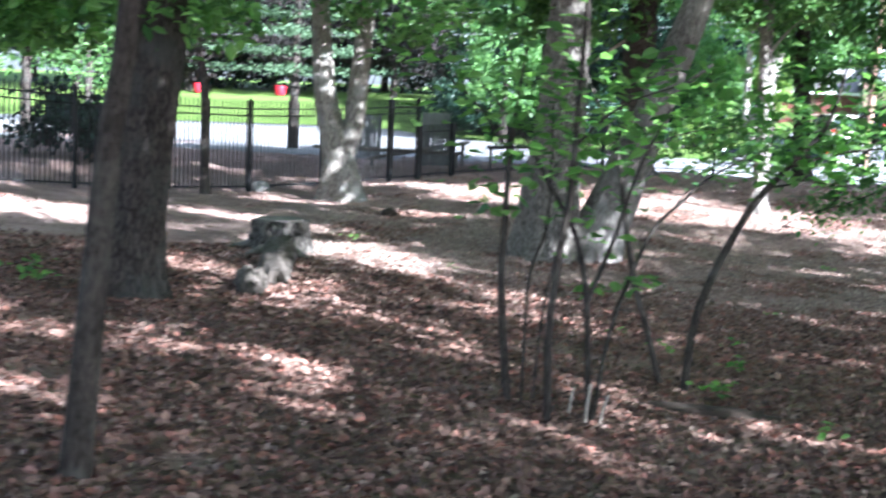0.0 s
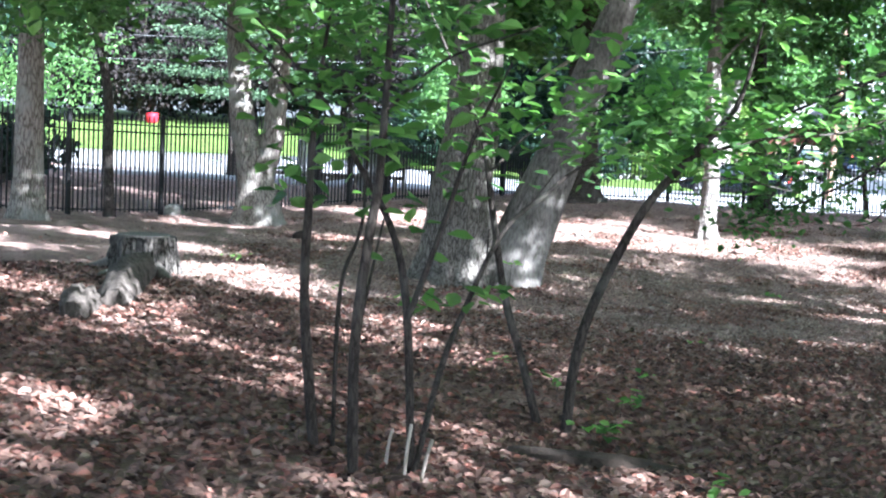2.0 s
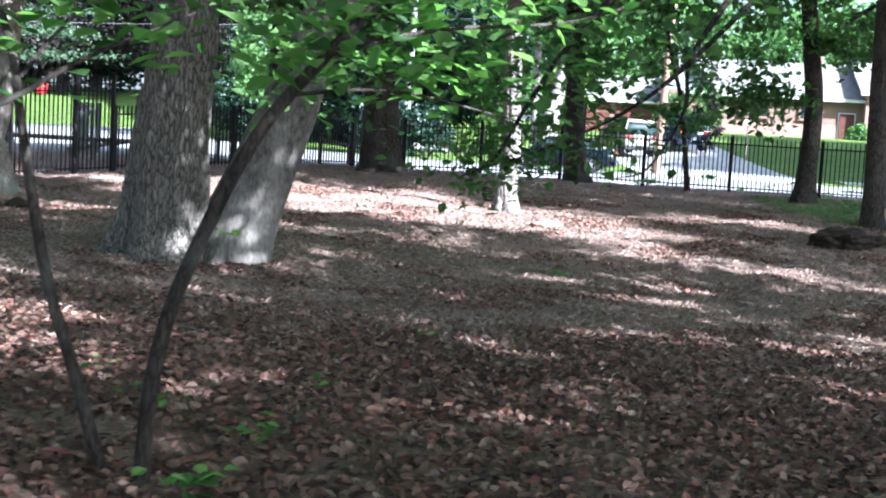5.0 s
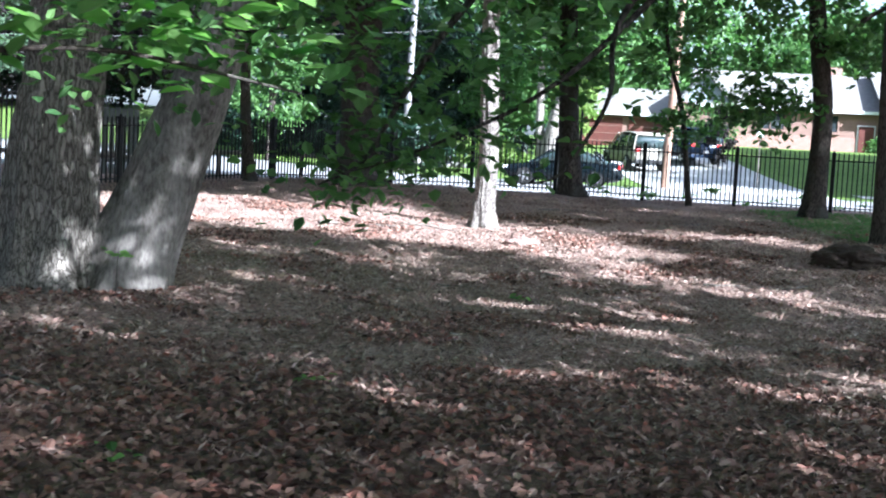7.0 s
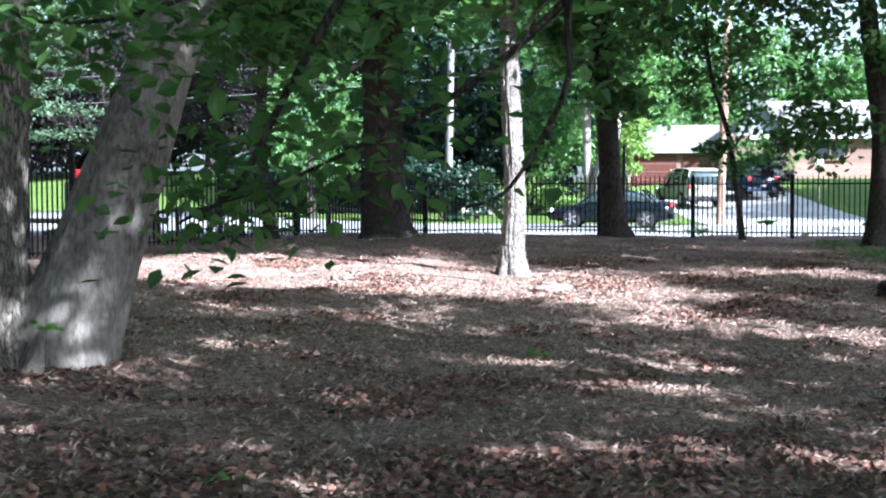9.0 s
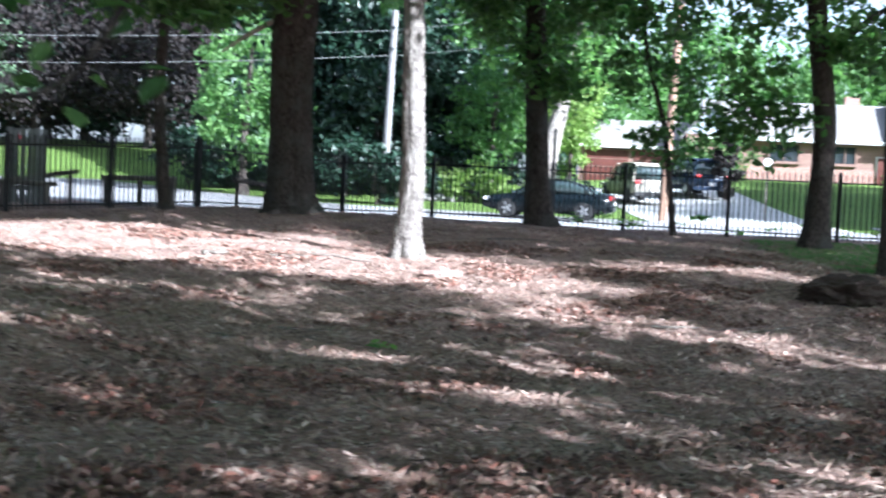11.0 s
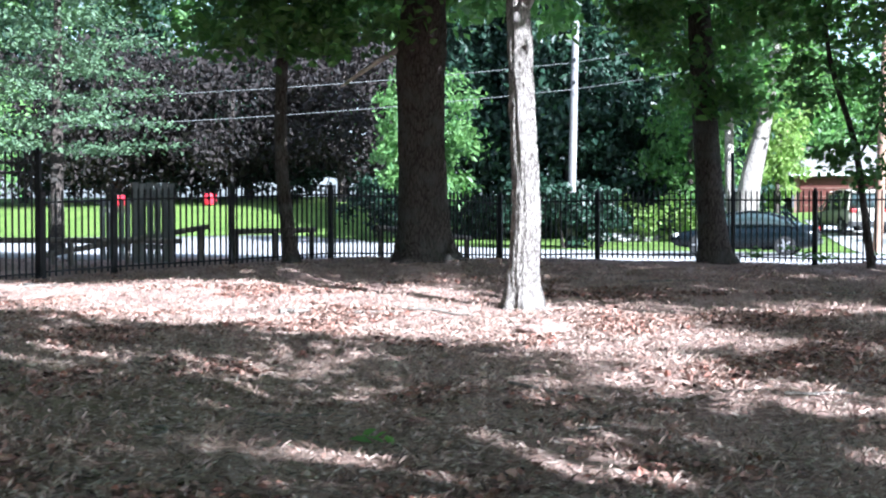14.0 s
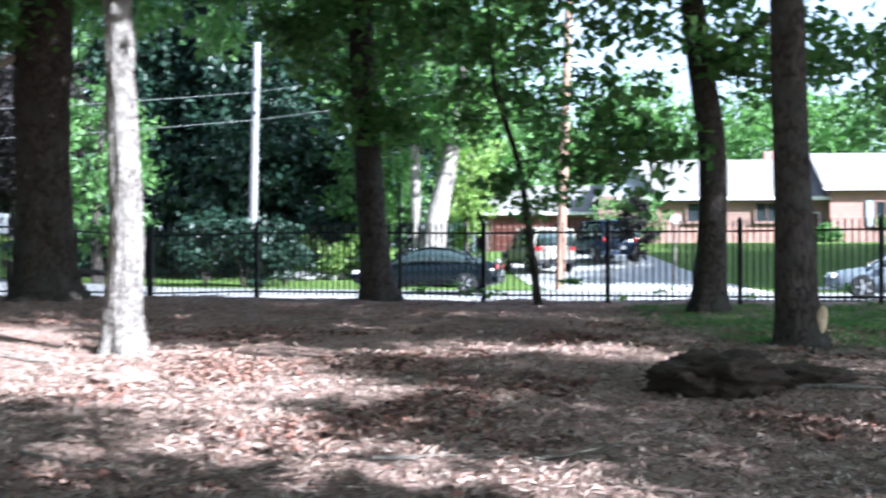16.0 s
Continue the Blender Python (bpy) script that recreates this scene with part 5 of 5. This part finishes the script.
for q in ((6.4, 66.5, 1.3, 1.7), (4.4, 68.5, 1.3, 1.6), (7.9, 66.5, 0.9, 1.2), (19.6, 84.5, 1.6, 3.0), (20.8, 83.5, 1.2, 2.6), (35.0, 86.0, 1.3, 1.3), (31.5, 87.2, 0.9, 0.9), (38.5, 85.5, 1.2, 1.2), (44, 84, 1.2, 1.1)):
    shrub(*q, M_LEAF if q[1] > 70 else M_LEAF_LIGHT, "leafy green garden shrub on the lawn", 14, 0.18)
for k in range(9):
    lump("garden_stone", 3.2 + k * 0.3 + 0.1 * math.sin(k * 3), 66.6 + 0.25 * math.cos(k * 2.3), (0.28 + 0.1 * math.sin(k * 5), 0.25, 0.2 + 0.06 * math.cos(k * 4)), M_STONE, "pale garden boulder edging the lawn", "stone", k * 1.3, 2)

def round_sign(x, y, h):
    t = thing("round_sign", (x, y, land_z(x, y)), "white round disc on a thin lawn post", "sign")
    part("post", mesh_from("post", *tube([(0, 0, -0.05, 0.03), (0, 0, h / 2, 0.03), (0, 0, h, 0.03)], 8, 2), M_OLD_WOOD, True), M_OLD_WOOD, t)
    bm = bmesh.new()
    bmesh.ops.create_cone(bm, cap_ends=True, segments=24, radius1=0.17, radius2=0.17, depth=0.04, matrix=Matrix.Translation((0, -0.06, h)) @ Matrix.Rotation(math.pi / 2, 4, "X"))
    part("disc", bm, M_WHITE, t)


round_sign(17.5, 60.0, 2.3)
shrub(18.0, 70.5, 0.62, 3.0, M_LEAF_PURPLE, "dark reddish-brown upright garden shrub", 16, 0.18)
M_RED = mottled("red_plastic", (0.45, 0.015, 0.03), (0.6, 0.03, 0.05), 3, 30, 0.4)


def red_bin(x, y):
    t = thing("garden_tub", (x, y, land_z(x, y)), "bright red round garden tub on the lawn", "garden tub", "red garden tubs")
    part("tub", mesh_from("tub", *tube([(0, 0, -0.02, 0.33), (0, 0, 0.15, 0.38), (0, 0, 0.45, 0.41), (0, 0, 0.56, 0.37)], 16, 4), M_RED, True), M_RED, t)
    part("rim", mesh_from("rim", *tube([(0, 0, 0.53, 0.40), (0, 0, 0.56, 0.42), (0, 0, 0.6, 0.40)], 16, 3), M_RED, True), M_RED, t)


red_bin(-19.6, 84.0)
red_bin(-25.2, 84.3)


# ---- timber barrier and boards behind the fence ----
def board_panel(x, y, w, h, turn):
    z = land_z(x, y)
    t = thing("timber_screen", (x, y, z), "grey weathered timber screen behind the fence", "timber screen", "timber screens", turn=turn)
    n = int(w / 0.15)
    for k in range(n):
        part("board", box((0.135, 0.03, h - 0.04 * (k % 2)), ((k - (n - 1) / 2) * 0.15, 0, h / 2 + 0.05), 0.006), M_GREY_BOARD, t)
    for hz in (0.4, h - 0.25):
        part("rail", box((w, 0.05, 0.09), (0, 0.045, hz), 0.008), M_OLD_WOOD, t)


board_panel(-4.0, 37.6, 0.9, 1.7, 15)
board_panel(-6.8, 42.0, 0.75, 1.5, 20)


def barrier(x0, y0, x1, y1, h0, h1):
    z0, z1 = land_z(x0, y0), land_z(x1, y1)
    t = thing("timber_barrier", (x0, y0, z0), "dark wooden rail barrier beside the road", "barrier", "timber barriers")
    part("rail", mesh_from("rail", *tube([(0, 0, h0, 0.06), ((x1 - x0) / 2, (y1 - y0) / 2, (h0 + h1 + z1 - z0) / 2, 0.06), (x1 - x0, y1 - y0, h1 + z1 - z0, 0.055)], 8, 4, 0.05), M_OLD_WOOD, True), M_OLD_WOOD, t)
    for k in (0.05, 0.5, 0.95):
        px, py, pz = (x1 - x0) * k, (y1 - y0) * k, h0 + (h1 + z1 - z0 - h0) * k
        part("post", box((0.1, 0.1, pz + 0.1), (px, py, (pz - 0.1) / 2), 0.01), M_OLD_WOOD, t)


barrier(-7.6, 36.2, -3.0, 36.6, 0.55, 0.5)
barrier(-6.0, 36.6, -3.0, 38.2, 0.2, 0.75)
barrier(-2.3, 37.6, -1.0, 39.4, 0.65, 0.72)
barrier(0.3, 39.6, 2.0, 42.2, 0.7, 0.5)


# ---- leaf litter ----
def litter(x0, x1, y0, y1, n, size, label, lift=0.012, flat=0.74, material=M_LITTER, patchy=False):
    p = np.stack([RNG.uniform(x0, x1, n), RNG.uniform(y0, y1, n)], 1)
    if patchy:
        keep = np.array([3.2 * (noise.noise(Vector((a * 0.55, b * 0.55, 9))) + 0.5 * noise.noise(Vector((a * 2.1, b * 2.1, 4))) - 0.12) > RNG.uniform(0, 1) for a, b in p])
    else:
        keep = np.array([0.95 + 0.8 * noise.noise(Vector((a * 0.8, b * 0.8, 0))) + 0.5 * noise.noise(Vector((a * 2.7, b * 2.7, 5))) > RNG.uniform(0, 1) for a, b in p])
    edge = np.minimum.reduce([p[:, 0] - x0, x1 - p[:, 0], p[:, 1] - y0, y1 - p[:, 1]]) / 2.5
    keep &= RNG.uniform(0, 1, n) < edge
    p = p[keep]
    c = np.c_[p, land(p[:, 0], p[:, 1]) + lift + RNG.uniform(0, 0.02, len(p))]
    return tagged(part("leaf_litter", mesh_from("leaf_litter", *leaves(c, size, flat, 0.45), material), material), label, "leaf litter", kind="stuff")


def slivers(x0, x1, y0, y1, n, label):
    """Flat broken stalks, needles and leaf shreds lying every way on the soil."""
    p = np.stack([RNG.uniform(x0, x1, n), RNG.uniform(y0, y1, n)], 1)
    edge = np.minimum.reduce([p[:, 0] - x0, x1 - p[:, 0], p[:, 1] - y0, y1 - p[:, 1]]) / 2.5
    p = p[RNG.uniform(0, 1, n) < edge]
    m = len(p)
    az, l, w = RNG.uniform(0, 2 * math.pi, m), RNG.uniform(0.014, 0.06, m), RNG.uniform(0.004, 0.014, m)
    c = np.c_[p, land(p[:, 0], p[:, 1]) + RNG.uniform(0.004, 0.022, m)]
    d = np.stack([np.cos(az), np.sin(az), RNG.normal(0, 0.25, m)], 1) * l[:, None]
    e = np.stack([-np.sin(az), np.cos(az), RNG.normal(0, 0.3, m)], 1) * w[:, None]
    v = np.stack([c - d - e * 0.5, c - e, c + d, c + e], 1).reshape(-1, 3)
    return tagged(part("leaf_shreds", mesh_from("leaf_shreds", v, np.arange(m)[:, None] * 4 + [0, 1, 2, 3], M_SHREDS), M_SHREDS), label, "leaf litter", kind="stuff")


litter(-9.5, 10, -6, 14, 200000, 0.066, "curled dry oak leaves covering the ground", flat=0.66, material=M_OAK_LITTER)
litter(-5, 16, 9, 32, 180000, 0.06, "russet oak leaves drifted into loose patches", flat=0.6, material=M_OAK_LITTER, patchy=True)
slivers(-5, 16, 10, 28, 240000, "crumbled dry straw and leaf shreds on bare soil")
litter(-13, 19, 13, 44, 90000, 0.05, "dry brown leaves scattered under the trees", patchy=True)
slivers(-14, 20, 24, 44, 90000, "dry straw and leaf shreds under the trees by the fence")


def straw(x0, x1, y0, y1, n, material=M_STRAW, name="dry_grass", label="sparse dry straw-coloured grass stalks on bare soil"):
    """Thin bent stalks of dry grass, standing in loose tufts."""
    t = np.stack([RNG.uniform(x0, x1, n // 9), RNG.uniform(y0, y1, n // 9)], 1)
    p = np.repeat(t, 9, axis=0) + RNG.normal(0, 0.07, (len(t) * 9, 2))
    m = len(p)
    az, h, w = RNG.uniform(0, 2 * math.pi, m), RNG.uniform(0.02, 0.07, m), RNG.uniform(0.0014, 0.003, m)
    foot = np.c_[p, land(p[:, 0], p[:, 1])]
    lean = np.stack([np.cos(az), np.sin(az), np.zeros(m)], 1) * (h * RNG.uniform(0.2, 1.5, m))[:, None]
    side = np.stack([-np.sin(az), np.cos(az), np.zeros(m)], 1) * w[:, None]
    up = np.array([0, 0, 1.0]) * h[:, None]
    v = np.stack([foot - side, foot + side, foot + lean * 0.4 + up * 0.7 + side * 0.8, foot + lean + up], 1).reshape(-1, 3)
    f = np.arange(m)[:, None] * 4 + [0, 1, 2, 3]
    return tagged(part(name, mesh_from(name, v, f, material), material), label, name.replace("_", " "), kind="stuff")


straw(-4, 14, 10, 36, 60000)
straw(11.8, 19.5, 27.5, 37, 26000, M_LEAF, "shaded_grass", "short green grass in the shade by the fence")


# ---- the black metal fence ----
def picket_mesh(h):
    bm = box((0.028, 0.028, h), (0, 0, h / 2))
    vs = bmesh.ops.create_cone(bm, cap_ends=True, segments=4, radius1=0.019, radius2=0.001, depth=0.05, matrix=Matrix.Translation((0, 0, h + 0.025)) @ Matrix.Rotation(math.pi / 4, 4, "Z"))
    me = bpy.data.meshes.new("picket")
    bm.to_mesh(me)
    bm.free()
    me.materials.append(M_BLACK_METAL)
    return me


def post_mesh(h):
    bm = box((0.095, 0.095, h), (0, 0, h / 2 - 0.05), 0.008)
    box((0.115, 0.115, 0.03), (0, 0, h - 0.04), 0.008, bm)
    bmesh.ops.create_uvsphere(bm, u_segments=8, v_segments=6, radius=0.035, matrix=Matrix.Translation((0, 0, h)))
    me = bpy.data.meshes.new("post")
    bm.to_mesh(me)
    bm.free()
    me.materials.append(M_BLACK_METAL)
    return me


def fence_run(points, h, label, rails):
    pick, posts = picket_mesh(h - 0.06), post_mesh(h + 0.05)
    fx, fy = points[0]
    fence = thing("metal_fence", (fx, fy, land_z(fx, fy)), label, "fence")
    base = fence.matrix_basis.translation
    for (x0, y0), (x1, y1) in zip(points, points[1:]):
        z0, z1 = land_z(x0, y0), land_z(x1, y1)
        L = math.hypot(x1 - x0, y1 - y0)
        at = pose(x0 - base.x, y0 - base.y, z0 - base.z, 0, 0, math.degrees(math.atan2(y1 - y0, x1 - x0)))
        part("post", posts, M_BLACK_METAL, fence).matrix_basis = at
        for hz in rails:
            panel = part("rail", box((L, 0.03, 0.034), (L / 2, 0, hz + (z1 - z0) / 2), 0.004, None, Matrix.Rotation(-math.atan2(z1 - z0, L), 4, "Y")), M_BLACK_METAL, fence)
            panel.matrix_basis = at
        n = max(2, round(L / 0.122))
        for k in range(1, n):
            part("picket", pick, M_BLACK_METAL, panel).location = (L * k / n, 0, 0.06 + (z1 - z0) * k / n)
    x, y = points[-1]
    part("post", posts, M_BLACK_METAL, fence).matrix_basis = pose(x - base.x, y - base.y, land_z(x, y) - base.z)


TALL = [(-4.54 + 0.6 * 2.44 * k, 31.4 + 0.8 * 2.44 * k) for k in range(-6, 1)] + [(-3.9, 32.25)]
LOW = [(-3.86, 32.31), (-3.04, 33.4), (-1.54, 35.4), (-0.1, 37.3), (1.3, 39.5), (2.76, 41.7)] + [(5.03 + 2.269 * k, 41.05 - 0.88 * k) for k in range(0, 10)]
fence_run(TALL, 2.2, "tall black metal picket fence under the trees", (0.12, 1.85, 2.02))
fence_run(LOW, 1.5, "black metal picket fence along the road", (0.14, 1.33))
tall_post = tagged(part("sign_post", mesh_from("sign_post", *tube([(0, 0, -0.05, 0.035), (0, 0, 1.2, 0.035), (0, 0, 2.35, 0.035)], 8, 2), M_BLACK_METAL, True), M_BLACK_METAL), "slim black metal post beside the fence", "post")
tall_post.matrix_basis = pose(7.95, 40.35, land_z(7.95, 40.35))
